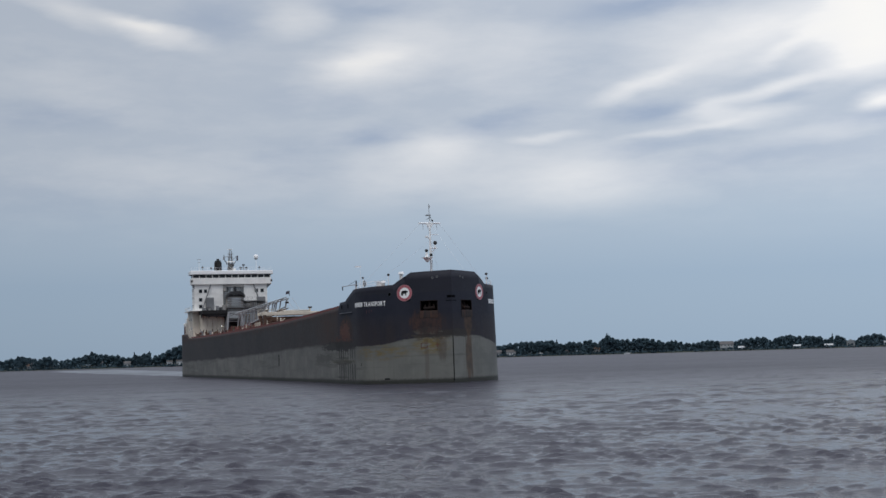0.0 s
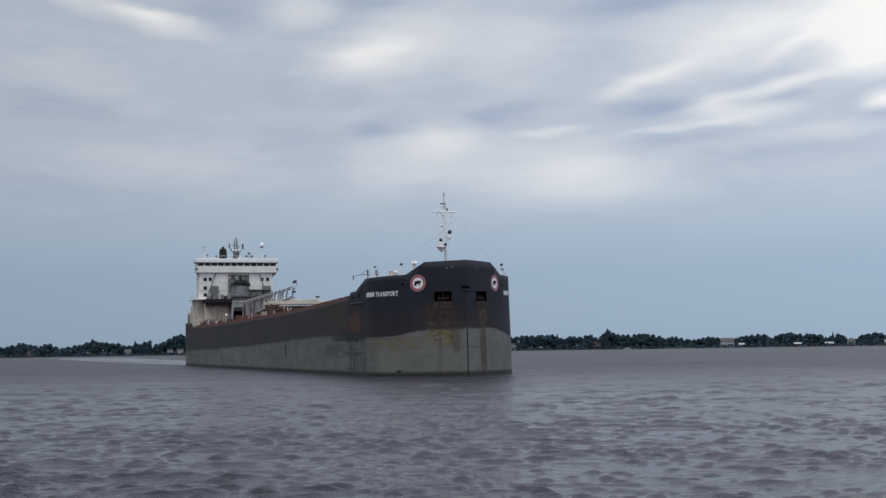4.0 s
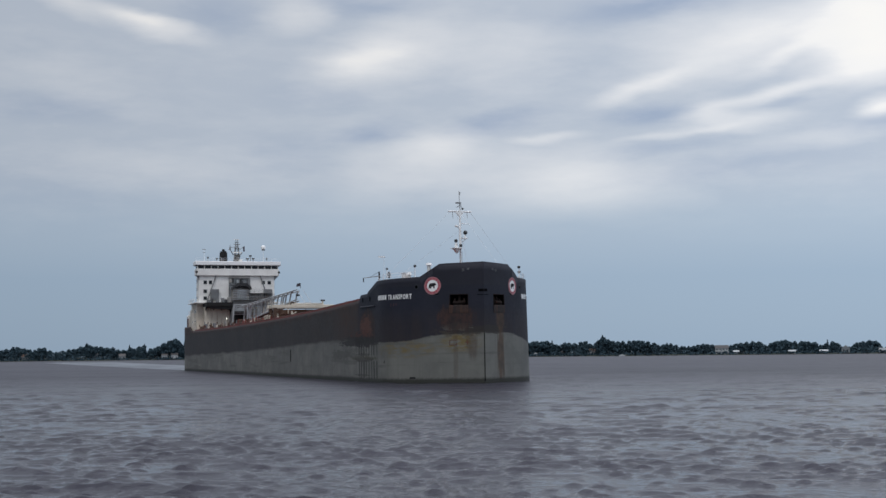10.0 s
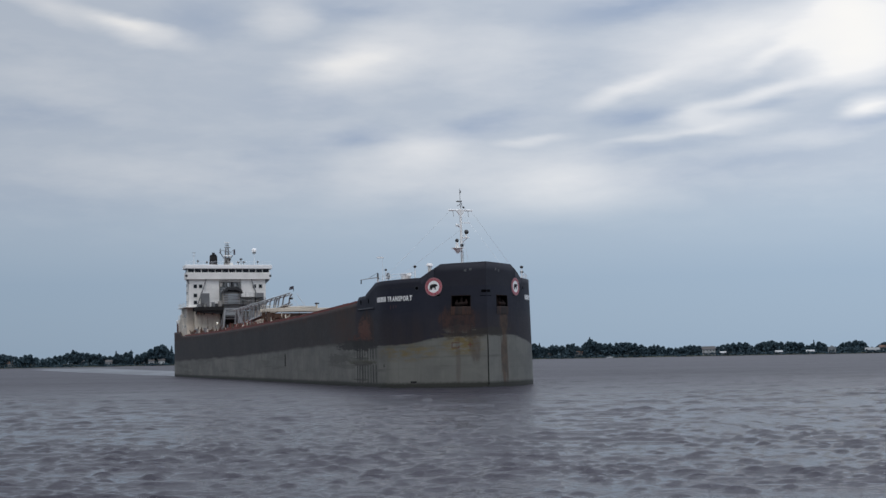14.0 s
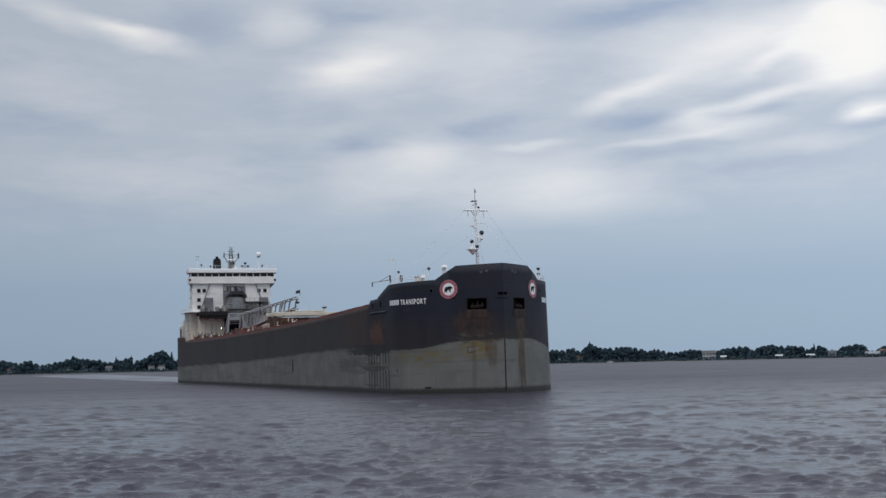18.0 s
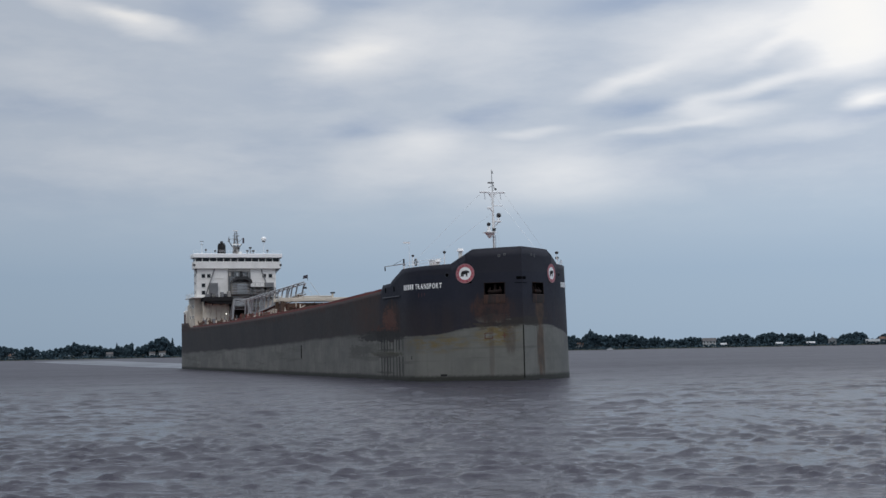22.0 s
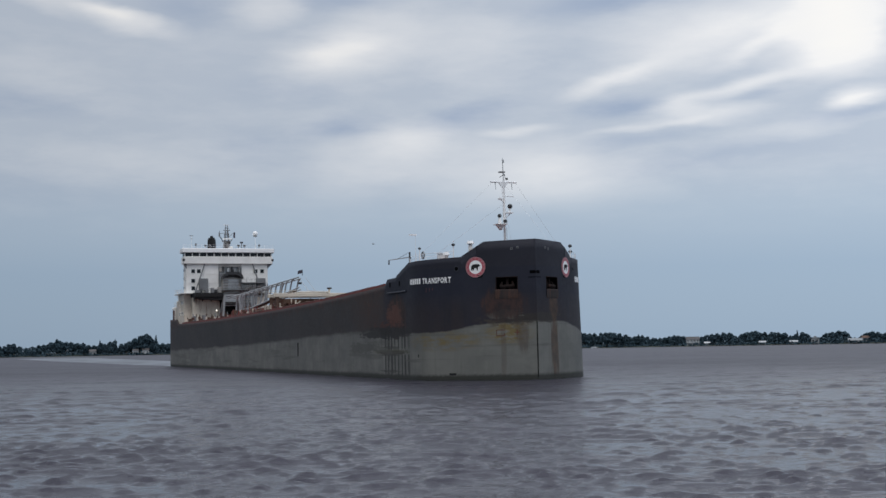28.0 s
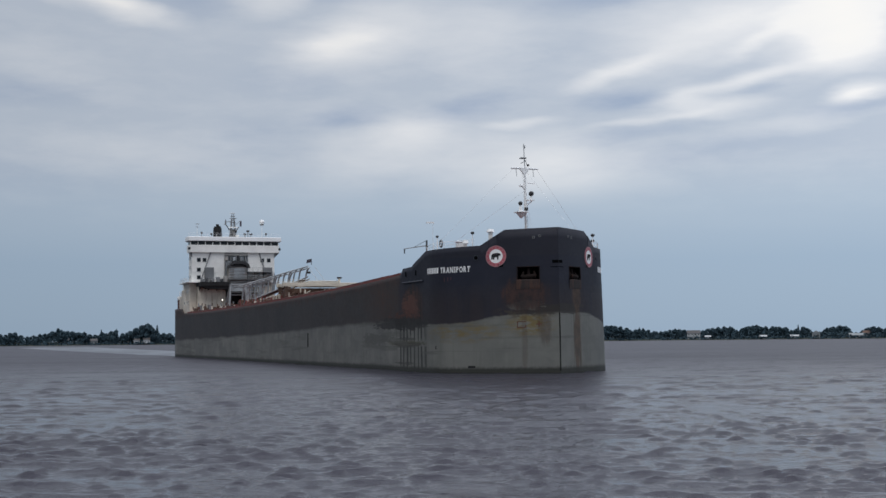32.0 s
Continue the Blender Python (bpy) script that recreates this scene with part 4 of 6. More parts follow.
def skin_disc(bm, s, z, r0, r1, side, proud, seg=36):
    """A ring on the skin, or a disc where r0 is 0."""
    rings = []
    for r in ([r0] if r0 else []) + [r0 + (r1 - r0) * k / 3 for k in (1, 2, 3)]:
        rings.append([bm.verts.new(on_skin(s + r * math.cos(2 * math.pi * i / seg), z + r * math.sin(2 * math.pi * i / seg), side, proud)) for i in range(seg)])
    if not r0:
        bm.faces.new(rings[0])
    for a, b in zip(rings, rings[1:]):
        for i in range(seg):
            j = (i + 1) % seg
            bm.faces.new((a[i], b[i], b[j], a[j]))
    bmesh.ops.recalc_face_normals(bm, faces=bm.faces)
    return bm


def letter_shapes(text):
    """Flat letters of Blender's own font: points, faces and width of each."""
    shapes = []
    for ch in text:
        curve = bpy.data.curves.new("letter", "FONT")
        curve.body, curve.size, curve.resolution_u = ch, 1.0, 2
        curve.offset = 0.032
        ob = new("letter", curve)
        bpy.context.view_layer.update()
        me = ob.evaluated_get(bpy.context.evaluated_depsgraph_get()).to_mesh()
        points = [tuple(v.co) for v in me.vertices]
        faces = [tuple(p.vertices) for p in me.polygons]
        lo = min(p[0] for p in points)
        points = [(p[0] - lo, p[1]) for p in points]
        shapes.append((points, faces, max(p[0] for p in points)))
        ob.evaluated_get(bpy.context.evaluated_depsgraph_get()).to_mesh_clear()
        bpy.data.objects.remove(ob)
        bpy.data.curves.remove(curve)
    return shapes


def make_name():
    """White lettering on both bows: the first word, a brand, as plain bars; the second in letters."""
    word = letter_shapes("TRANSPORT")
    tall, low = 0.7, 11.86
    for side in (-1, 1):
        s_fore, s_aft = run_at(6.55), run_at(13.2)
        length = s_aft - s_fore
        start = s_aft if side < 0 else s_fore
        way = -1 if side < 0 else 1
        u = 0.0
        pitch = length * 0.375 / 6
        for i in range(6):
            part("name_bar", skin_patch(B(), start + way * u, start + way * (u + pitch * 0.74), low, low + tall, side, 0.03, 2), M_CLEAN, ship, "plain white painted bar")
            u += pitch
        u += length * 0.035
        room = length - u
        gap = 0.09
        scale = (room - gap * 8) / sum(w for _, _, w in word)
        for points, faces, w in word:
            bm = B()
            verts = [bm.verts.new(on_skin(start + way * (u + p[0] * scale), low + p[1] * tall / 0.73, side, 0.03)) for p in points]
            for f in faces:
                bm.faces.new([verts[i] for i in f])
            part("letter", bm, M_CLEAN, ship, "white painted letter")
            u += w * scale + gap


make_name()


def make_emblems():
    for side in (-1, 1):
        s, z = run_at(4.28), 13.6
        disc = part("emblem", skin_disc(B(), s, z, 0, 0.86, side, 0.03), M_CLEAN, ship, "white disc with a red ring and a dark four-legged shape")
        part("ring", skin_disc(B(), s, z, 0.84, 1.22, side, 0.04), M_RED, disc, "red painted ring")
        part("rim", skin_disc(B(), s, z, 1.18, 1.27, side, 0.05), M_PINK, disc, "thin faded rim")
        way = 1 if side < 0 else -1  # the shape faces ahead
        bm = B()
        outline = [(a * 0.88, b * 0.88) for a, b in [(-0.66, -0.30), (-0.62, 0.10), (-0.45, 0.34), (-0.1, 0.38), (0.25, 0.42), (0.5, 0.36), (0.68, 0.2), (0.66, 0.06), (0.45, 0.04), (0.36, -0.1), (0.38, -0.48), (0.2, -0.48), (0.14, -0.16), (-0.18, -0.16),
                   (-0.24, -0.48), (-0.44, -0.48), (-0.42, -0.2), (-0.52, -0.46), (-0.7, -0.46)]]
        bm.faces.new([bm.verts.new(on_skin(s - way * a, z + b + 0.02, side, 0.055)) for a, b in outline])
        part("figure", bm, M_BLACK, disc, "plain dark four-legged shape")
        for k in range(14):
            a = 2 * math.pi * (k + 0.5) / 14
            part("ring_letter_bar", skin_patch(B(), s + 1.03 * math.cos(a) - 0.07, s + 1.03 * math.cos(a) + 0.07, z + 1.03 * math.sin(a) - 0.1, z + 1.03 * math.sin(a) + 0.1, side, 0.056, 1), M_PINK, disc)


make_emblems()


def make_anchor(parent, side):
    def p(s, z, inn):
        return on_skin(s, z, side, -inn)
    s0, s1 = run_at(1.22), run_at(2.66)
    mid = (s0 + s1) / 2
    bm = B()
    n = 4
    # the pocket: five plates set in from the skin
    for face in range(5):
        if face == 0:
            grid = [[p(s0 + (s1 - s0) * i / n, z, 0.9) for z in (10.75, 12.2)] for i in range(n + 1)]
        elif face in (1, 2):
            z = 10.75 if face == 1 else 12.2
            grid = [[p(s0 + (s1 - s0) * i / n, z, d) for d in (0.0, 0.9)] for i in range(n + 1)]
        else:
            s = s0 if face == 3 else s1
            grid = [[p(s, z, d) for z in (10.75, 12.2)] for d in (0.0, 0.9)]
        rows = [[bm.verts.new(v) for v in g] for g in grid]
        for a, b in zip(rows, rows[1:]):
            bm.faces.new((a[0], b[0], b[1], a[1]))
    pocket = part("anchor_pocket", bm, M_SHADE_BLACK, parent, "dark recessed anchor pocket, rust below")
    bm = B()
    rod(bm, p(mid, 12.1, 0.5), p(mid, 10.9, 0.35), 0.16, 0.2)
    for q in range(3):
        rod(bm, p(mid - 0.85 + 0.55 * q, 11.15 - 0.06 * q, 0.18), p(mid - 0.3 + 0.55 * q, 11.1, 0.18), 0.26, seg=8)
    rod(bm, p(mid - 0.8, 11.1, 0.2), p(mid - 0.62, 11.75, 0.45), 0.2, 0.1)
    rod(bm, p(mid + 0.8, 11.05, 0.2), p(mid + 0.62, 11.7, 0.45), 0.2, 0.1)
    part("anchor", bm, M_ANCHOR, pocket, "dark rusty stockless anchor")
    bm = B()
    for a, b in (((s0 - 0.1, 10.7), (s1 + 0.1, 10.7)), ((s0 - 0.1, 12.25), (s1 + 0.1, 12.25)), ((s0 - 0.06, 10.7), (s0 - 0.06, 12.25)), ((s1 + 0.06, 10.7), (s1 + 0.06, 12.25))):
        rod(bm, on_skin(*a, side, 0.03), on_skin(*b, side, 0.0), 0.05)
    part("pocket_rim", bm, M_ANCHOR, pocket)
    # the chewed bolster below the pocket: a thick bent plate
    bm = B()
    rows = [[bm.verts.new(p(s0 - 0.12 + (s1 - s0 + 0.24) * i / 6, z, -d)) for i in range(7)] for z, d in ((9.6, 0.02), (9.8, 0.05), (10.3, 0.08), (10.68, 0.1), (10.74, 0.03))]
    for lo, hi in zip(rows, rows[1:]):
        for i in range(6):
            bm.faces.new((lo[i], lo[i + 1], hi[i + 1], hi[i]))
    part("bolster", bm, M_BOLSTER, pocket, "rusted bolster plate under the pocket")


for side in (-1, 1):
    make_anchor(ship, side)


def make_hull_marks():
    bm = B()
    for side in (-1, 1):
        skin_patch(bm, 0.0, 0.075, 0.0, 6.8, side, 0.025, 1)
    part("stem_seam", bm, M_SHADE_BLACK, ship, "dark vertical seam down the stem")
    # fairleads: a broad one at the stem, slots, round holes beside the emblems, small scuttles
    bm = B()
    for side in (-1, 1):
        skin_patch(bm, 0.02, 0.75, 12.62, 12.98, side, 0.035, 2)
    part("fairlead", bm, M_SHADE_BLACK, ship, "dark mooring slot at the stem")
    bm = B()
    for side in (-1, 1):
        skin_patch(bm, 0.02, 0.95, 12.12, 12.2, side, 0.05, 2)
    part("fairlead_ledge", bm, M_SHADE_BLACK, ship)
    for side in (-1, 1):
        for d, z, w, h in ((3.9, 12.45, 0.32, 0.16), (1.55, 15.72, 0.1, 0.1), (1.15, 15.85, 0.1, 0.08)):
            s = run_at(d)
            lead = part("fairlead", skin_patch(B(), s - w - 0.05, s + w + 0.05, z - h - 0.05, z + h + 0.05, side, 0.03, 2), M_NAVY if z < 14 else M_GREY, ship)
            part("opening", skin_patch(B(), s - w, s + w, z - h, z + h, side, 0.045, 2), M_SHADE_BLACK if z < 14 else M_DARK, lead)
        lead = part("round_fairlead", skin_disc(B(), run_at(6.0), 13.5, 0.16, 0.34, side, 0.06, 16), M_NAVY, ship)
        part("opening", skin_disc(B(), run_at(6.0), 13.5, 0, 0.24, side, 0.065, 16), M_SHADE_BLACK, lead)
        for d in (17.45, 21.3):
            s = run_at(d)
            part("freeing_port", skin_patch(B(), s - 0.24, s + 0.24, 11.95, 12.62, side, 0.04, 2), M_SHADE_BLACK, ship, "dark freeing port in the bulwark")
        # rubbing ledge on the shoulder
        bm = B()
        rod(bm, (-22.5, side * (half(22.5) + 0.05), 11.2), (-14.8, side * (half(15.2) + 0.05), 11.15), 0.12)
        part("rubbing_ledge", bm, M_NAVY, ship, "thin steel ledge along the shoulder")
        # the dark slot amidships
        bm = B()
        box(bm, -71.15, -70.75, side * (BEAM - 0.05), side * (BEAM + 0.05), 2.7, 5.0)
        part("hull_slot", bm, M_SHADE_BLACK, ship, "narrow dark vertical slot in the side")
    # small painted signs on the starboard bow, and scuffs near the water
    s0 = run_at(2.4)
    bm = B()
    for a, b, lo, hi in ((-0.55, 0.5, 5.05, 5.15), (-0.55, 0.5, 5.75, 5.83), (0.4, 0.5, 5.05, 5.83), (-0.55, -0.45, 5.05, 5.4)):
        skin_patch(bm, s0 + a, s0 + b, lo, hi, -1, 0.03, 2)
    part("painted_sign", bm, M_RUST, ship, "rust-brown painted hull sign")
    s0 = run_at(1.25)
    part("painted_sign", skin_patch(skin_patch(B(), s0 - 0.32, s0 + 0.32, 5.42, 5.52, -1, 0.03, 2), s0 - 0.06, s0 + 0.06, 5.15, 5.8, -1, 0.035, 1), M_RUST, ship, "rust-coloured painted cross")
    for k, d in enumerate((9.6, 9.1, 8.7)):
        s0 = run_at(d)
        part("faded_mark", skin_patch(B(), s0 - 0.07, s0 + 0.07, 10.75 + 0.1 * k, 11.3, -1, 0.03, 1), M_MAROON, ship, "faded dark pink mark")
    s0 = run_at(6.3)
    part("scuff", skin_patch(B(), s0 - 0.5, s0 + 0.45, 0.35, 0.62, -1, 0.03, 3), M_BLACK, ship, "dark scuff by the waterline")
    s0 = run_at(11.0)
    part("scuff", skin_patch(B(), s0 - 0.1, s0 + 0.1, 2.6, 3.0, -1, 0.03, 1), M_BLACK, ship)
    for side in (-1, 1):
        edge = (24, 28, 44, 56, 71, 88, 104, 122, 140, 158, 175, 190)
        for a, b in zip(edge, edge[1:]):
            bm = B()
            prism(bm, [(-a, top(a) - 0.02), (-b, top(b) - 0.02), (-b, top(b) + 0.3), (-a, top(a) + 0.3)], "y", side * (BEAM - 0.3), side * (BEAM - 0.02))
            part("gunwale_bar", bm, M_OXIDE, ship, "rust-red gunwale bar")


make_hull_marks()


# ---- fittings on the forecastle ----
def make_mast():
    x, y = -8.7, -0.15
    bm = B()
    rod(bm, (x, y, 13.2), (x, y, 19.3), 0.17, 0.15)
    rod(bm, (x, y, 19.3), (x, y, 25.2), 0.21, 0.14)
    mast = part("foremast", bm, M_CLEAN, ship, "slender white signal mast with a crossyard")
    bm = B()
    rod(bm, (x, y - 1.85, 24.9), (x, y + 1.8, 24.88), 0.12)
    part("crossyard", bm, M_CLEAN, mast)
    bm = B()
    prism(bm, [(y - 0.75, 24.85), (y + 0.65, 24.85), (y + 0.12, 24.1), (y - 0.12, 24.1)], "x", x - 0.1, x + 0.1)
    part("gusset", bm, M_CLEAN, mast)
    bm = B()
    rod(bm, (x, y, 25.1), (x, y - 0.1, 28.0), 0.07, 0.04)
    part("topmast", bm, M_GALV, mast)
    part("wind_vane", box(B(), x - 0.1, x + 0.1, y - 0.05, y + 0.1, 27.4, 27.8, 0.03), M_GALV, mast)
    bm = box(B(), x - 0.25, x + 0.25, y - 0.6, y + 0.15, 26.1, 26.25)
    rod(bm, (x, y - 0.55, 25.5), (x, y + 0.2, 25.9), 0.04)
    rod(bm, (x, y + 0.3, 25.3), (x, y + 0.1, 26.0), 0.04)
    part("top_bracket", bm, M_GREY, mast)
    ball_bm = ball(B(), (x + 0.1, y + 0.42, 25.3), 0.16)
    part("signal_lamp", ball_bm, M_DARK, mast)
    for dz, dy0, dy1 in ((23.05, -1.2, -1.1), (23.05, 1.1, 1.2)):
        bm = B()
        rod(bm, (x, y + dy0, 24.85), (x, y + dy1, 23.9), 0.04)
        part("halyard_block", bm, M_GALV, mast)
    bm = B()
    rod(bm, (x, y, 23.1), (x, y + 1.35, 23.05), 0.05)
    part("side_arm", bm, M_CLEAN, mast)
    # the middle bracket and its horn
    bm = B()
    rod(bm, (x, y, 22.2), (x + 0.2, y - 0.6, 22.7), 0.07)
    box(bm, x, x + 0.4, y - 0.85, y - 0.4, 22.55, 22.85, 0.05)
    part("bracket", bm, M_CLEAN, mast)
    # the lamp platform to port with a round dark lamp
    bm = B()
    box(bm, x - 0.25, x + 0.35, y + 0.1, y + 1.1, 20.85, 20.97)
    rod(bm, (x, y + 0.1, 20.2), (x, y + 0.9, 20.85), 0.06)
    rod(bm, (x + 0.1, y + 0.75, 20.95), (x + 0.1, y + 0.75, 21.4), 0.14)
    arm = part("lamp_platform", bm, M_CLEAN, mast)
    part("masthead_lamp", ball(B(), (x + 0.1, y + 0.78, 21.75), 0.33), M_DARK, arm, "round dark masthead lamp")
    # the lower platform, a bowl on brackets with a second lamp
    bm = B()
    rod(bm, (x + 0.1, y - 0.6, 18.65), (x + 0.1, y - 0.65, 19.35), 0.16, 0.62, 12)
    box(bm, x - 0.6, x + 0.8, y - 1.35, y + 0.1, 19.35, 19.45)
    rod(bm, (x + 0.1, y - 0.7, 19.45), (x + 0.1, y - 0.7, 20.2), 0.26, 0.2)
    low = part("lower_platform", bm, M_CLEAN, mast, "grey bowl-shaped lamp platform")
    part("lamp", ball(B(), (x + 0.1, y - 0.72, 20.5), 0.27), M_DARK, low)
    part("lamp_box", box(B(), x, x + 0.4, y - 0.2, y + 0.2, 19.6, 20.0, 0.05), M_DARK, low)
    bm = B()
    for k in range(14):
        z = 13.6 + k * 0.4
        rod(bm, (x + 0.25, y - 0.18, z), (x + 0.25, y + 0.18, z), 0.025, seg=5)
    rod(bm, (x + 0.25, y - 0.18, 13.3), (x + 0.25, y - 0.18, 19.0), 0.03, seg=5)
    rod(bm, (x + 0.25, y + 0.18, 13.3), (x + 0.25, y + 0.18, 19.0), 0.03, seg=5)
    part("ladder", bm, M_GALV, mast)
    for (y0, z0), end in (((-1.75, 24.7), (-14.5, -10.6, 14.9)), ((1.7, 24.7), (-12.0, 10.4, 15.2)), ((-0.4, 24.3), (-13.5, 3.5, 14.4)), ((0.4, 24.3), (-3.4, 4.0, 16.3)), ((-0.2, 22.0), (-20.0, -9.0, 13.8))):
        bm = rod(B(), (x, y + y0, z0), end, 0.012, seg=5)
        part("stay", bm, M_CLEAN, mast, "thin wire stay")


make_mast()


def deck_lamp(x, y, z0, z1, r, material=None):
    bm = B()
    rod(bm, (x, y, z0), (x, y, z1), 0.07, 0.06)
    rod(bm, (x, y, z0), (x, y, z0 + 0.15), 0.2)
    post = part("lamp_post", bm, M_CLEAN, ship)
    part("lamp_head", ball(B(), (x, y, z1 + r * 0.6), r, 0.8), material or M_DARK, post, "dark lamp head")


def mushroom_vent(x, y, z0, z1, r):
    bm = B()
    rod(bm, (x, y, z0), (x, y, z1 - 0.3), r * 0.55)
    vent = part("mushroom_vent", bm, M_WHITE, ship)
    bm = rod(B(), (x, y, z1 - 0.35), (x, y, z1), r, r * 0.7, 12)
    part("cap", bm, M_CLEAN, vent)


def lifebuoy(x, y, z, r=0.42):
    bm = B()
    seg, tube = 20, 6
    rings = [[bm.verts.new((x + (r + 0.1 * math.cos(2 * math.pi * j / tube)) * math.cos(2 * math.pi * i / seg), y + 0.1 * math.sin(2 * math.pi * j / tube), z + (r + 0.1 * math.cos(2 * math.pi * j / tube)) * math.sin(2 * math.pi * i / seg)))
              for j in range(tube)] for i in range(seg)]
    for i in range(seg):
        for j in range(tube):
            a, b = rings[i], rings[(i + 1) % seg]
            bm.faces.new((a[j], b[j], b[(j + 1) % tube], a[(j + 1) % tube]))
    part("lifebuoy", bm, M_GREY, ship, "weathered grey ring on the rail")


def rail(points, parent, name="guard_rail", post_high=1.05, spacing=1.9, material=None, wires=(1.05, 0.7, 0.36), r=0.03):
    """A guard rail along points: each wire a part of its mesh, each post its own object."""
    material = material or M_CLEAN
    bm = B()
    for w in wires:
        for a, b in zip(points, points[1:]):
            rod(bm, (a[0], a[1], a[2] + w), (b[0], b[1], b[2] + w), r, seg=5)
    thing = part(name, bm, material, parent)
    post = None
    for a, b in zip(points, points[1:]):
        a, b = Vector(a), Vector(b)
        n = max(1, round((b - a).length / spacing))
        for i in range(n):
            at = a.lerp(b, i / n)
            if post is None:
                post = part("post", rod(B(), (0, 0, 0), (0, 0, post_high), r * 1.3, seg=5), material, thing)
                post.location = at
            else:
                share("post", post.data, thing, at)
    return thing


def make_forecastle_gear():
    for side in (-1, 1):
        pts = [(-d, side * (half(d) - 0.35), top(d)) for d in (14.2, 12, 10, 8, 6.4)]
        rail(pts, ship, post_high=0.8, wires=(0.8, 0.42), r=0.025)
    deck_lamp(-13.8, -10.0, 14.2, 16.5, 0.2)
    deck_lamp(-9.0, -7.2, 13.2, 16.6, 0.24)
    deck_lamp(-9.4, 9.5, 13.2, 16.6, 0.26)
    deck_lamp(-9.9, 9.75, 13.2, 15.9, 0.26)
    deck_lamp(-17.0, -10.2, 13.2, 15.5, 0.17)
    mushroom_vent(-6.2, -6.0, 13.2, 17.0, 0.5)
    mushroom_vent(-9.6, -7.9, 13.2, 15.85, 0.42)
    mushroom_vent(-9.4, 8.0, 13.2, 16.2, 0.4)
    lifebuoy(-11.2, -10.5, 15.55)
    bm = box(B(), -11.2, -10.2, -8.6, -7.5, 14.6, 15.7, 0.1)
    locker = part("deck_locker", bm, M_CLEAN, ship, "white deck locker behind the bulwark")
    part("lid", box(B(), -11.3, -10.1, -8.7, -7.4, 15.7, 15.78, 0.03), M_CLEAN, locker)
    for k, (x, y) in enumerate(((-10.5, -3.5), (-10.5, 3.5))):
        bm = B()
        rod(bm, (x, y - 1.2, 14.0), (x, y + 1.2, 14.0), 0.55, seg=14)
        winch = part("windlass", bm, M_GREY, ship)
        for dy in (-1.3, 0, 1.3):
            part("flange", rod(B(), (x, y + dy - 0.06, 14.0), (x, y + dy + 0.06, 14.0), 0.85, seg=16), M_GREY, winch)
        part("bedplate", box(B(), x - 1.0, x + 1.0, y - 1.6, y + 1.6, 13.15, 13.5), M_OXIDE, winch)
    # the landing boom, swung out aft along the rail
    bm = rod(B(), (-17.1, -10.2, 14.0), (-17.1, -10.2, 16.4), 0.12)
    davit = part("landing_boom_post", bm, M_DARK, ship, "short dark davit post")
    part("boom", rod(B(), (-17.1, -10.2, 15.75), (-26.2, -10.1, 15.95), 0.07, 0.05), M_GALV, davit, "thin horizontal landing boom")
    bm = B()
    rod(bm, (-17.1, -10.2, 16.4), (-22.0, -10.15, 15.9), 0.025, seg=5)
    part("topping_wire", bm, M_DARK, davit)
    part("boom_block", rod(B(), (-26.0, -10.1, 15.95), (-26.0, -10.1, 15.3), 0.09), M_DARK, davit)
    bm = rod(B(), (-15.6, -9.9, 14.2), (-15.6, -9.9, 18.6), 0.035, 0.015, 6)
    whip = part("whip_antenna", bm, M_CLEAN, ship, "tall thin white whip antenna")
    part("tip", box(B(), -15.7, -15.5, -10.75, -9.75, 18.45, 18.65), M_CLEAN, whip)
    part("bulwark_house", box(B(), -22.4, -19.0, -9.4, 9.4, 12.2, 12.9, 0.1), M_NAVY, ship)


make_forecastle_gear()


# ---- the cargo deck ----
def deck_z(d):
    return min(top(d), 12.35) - 0.12


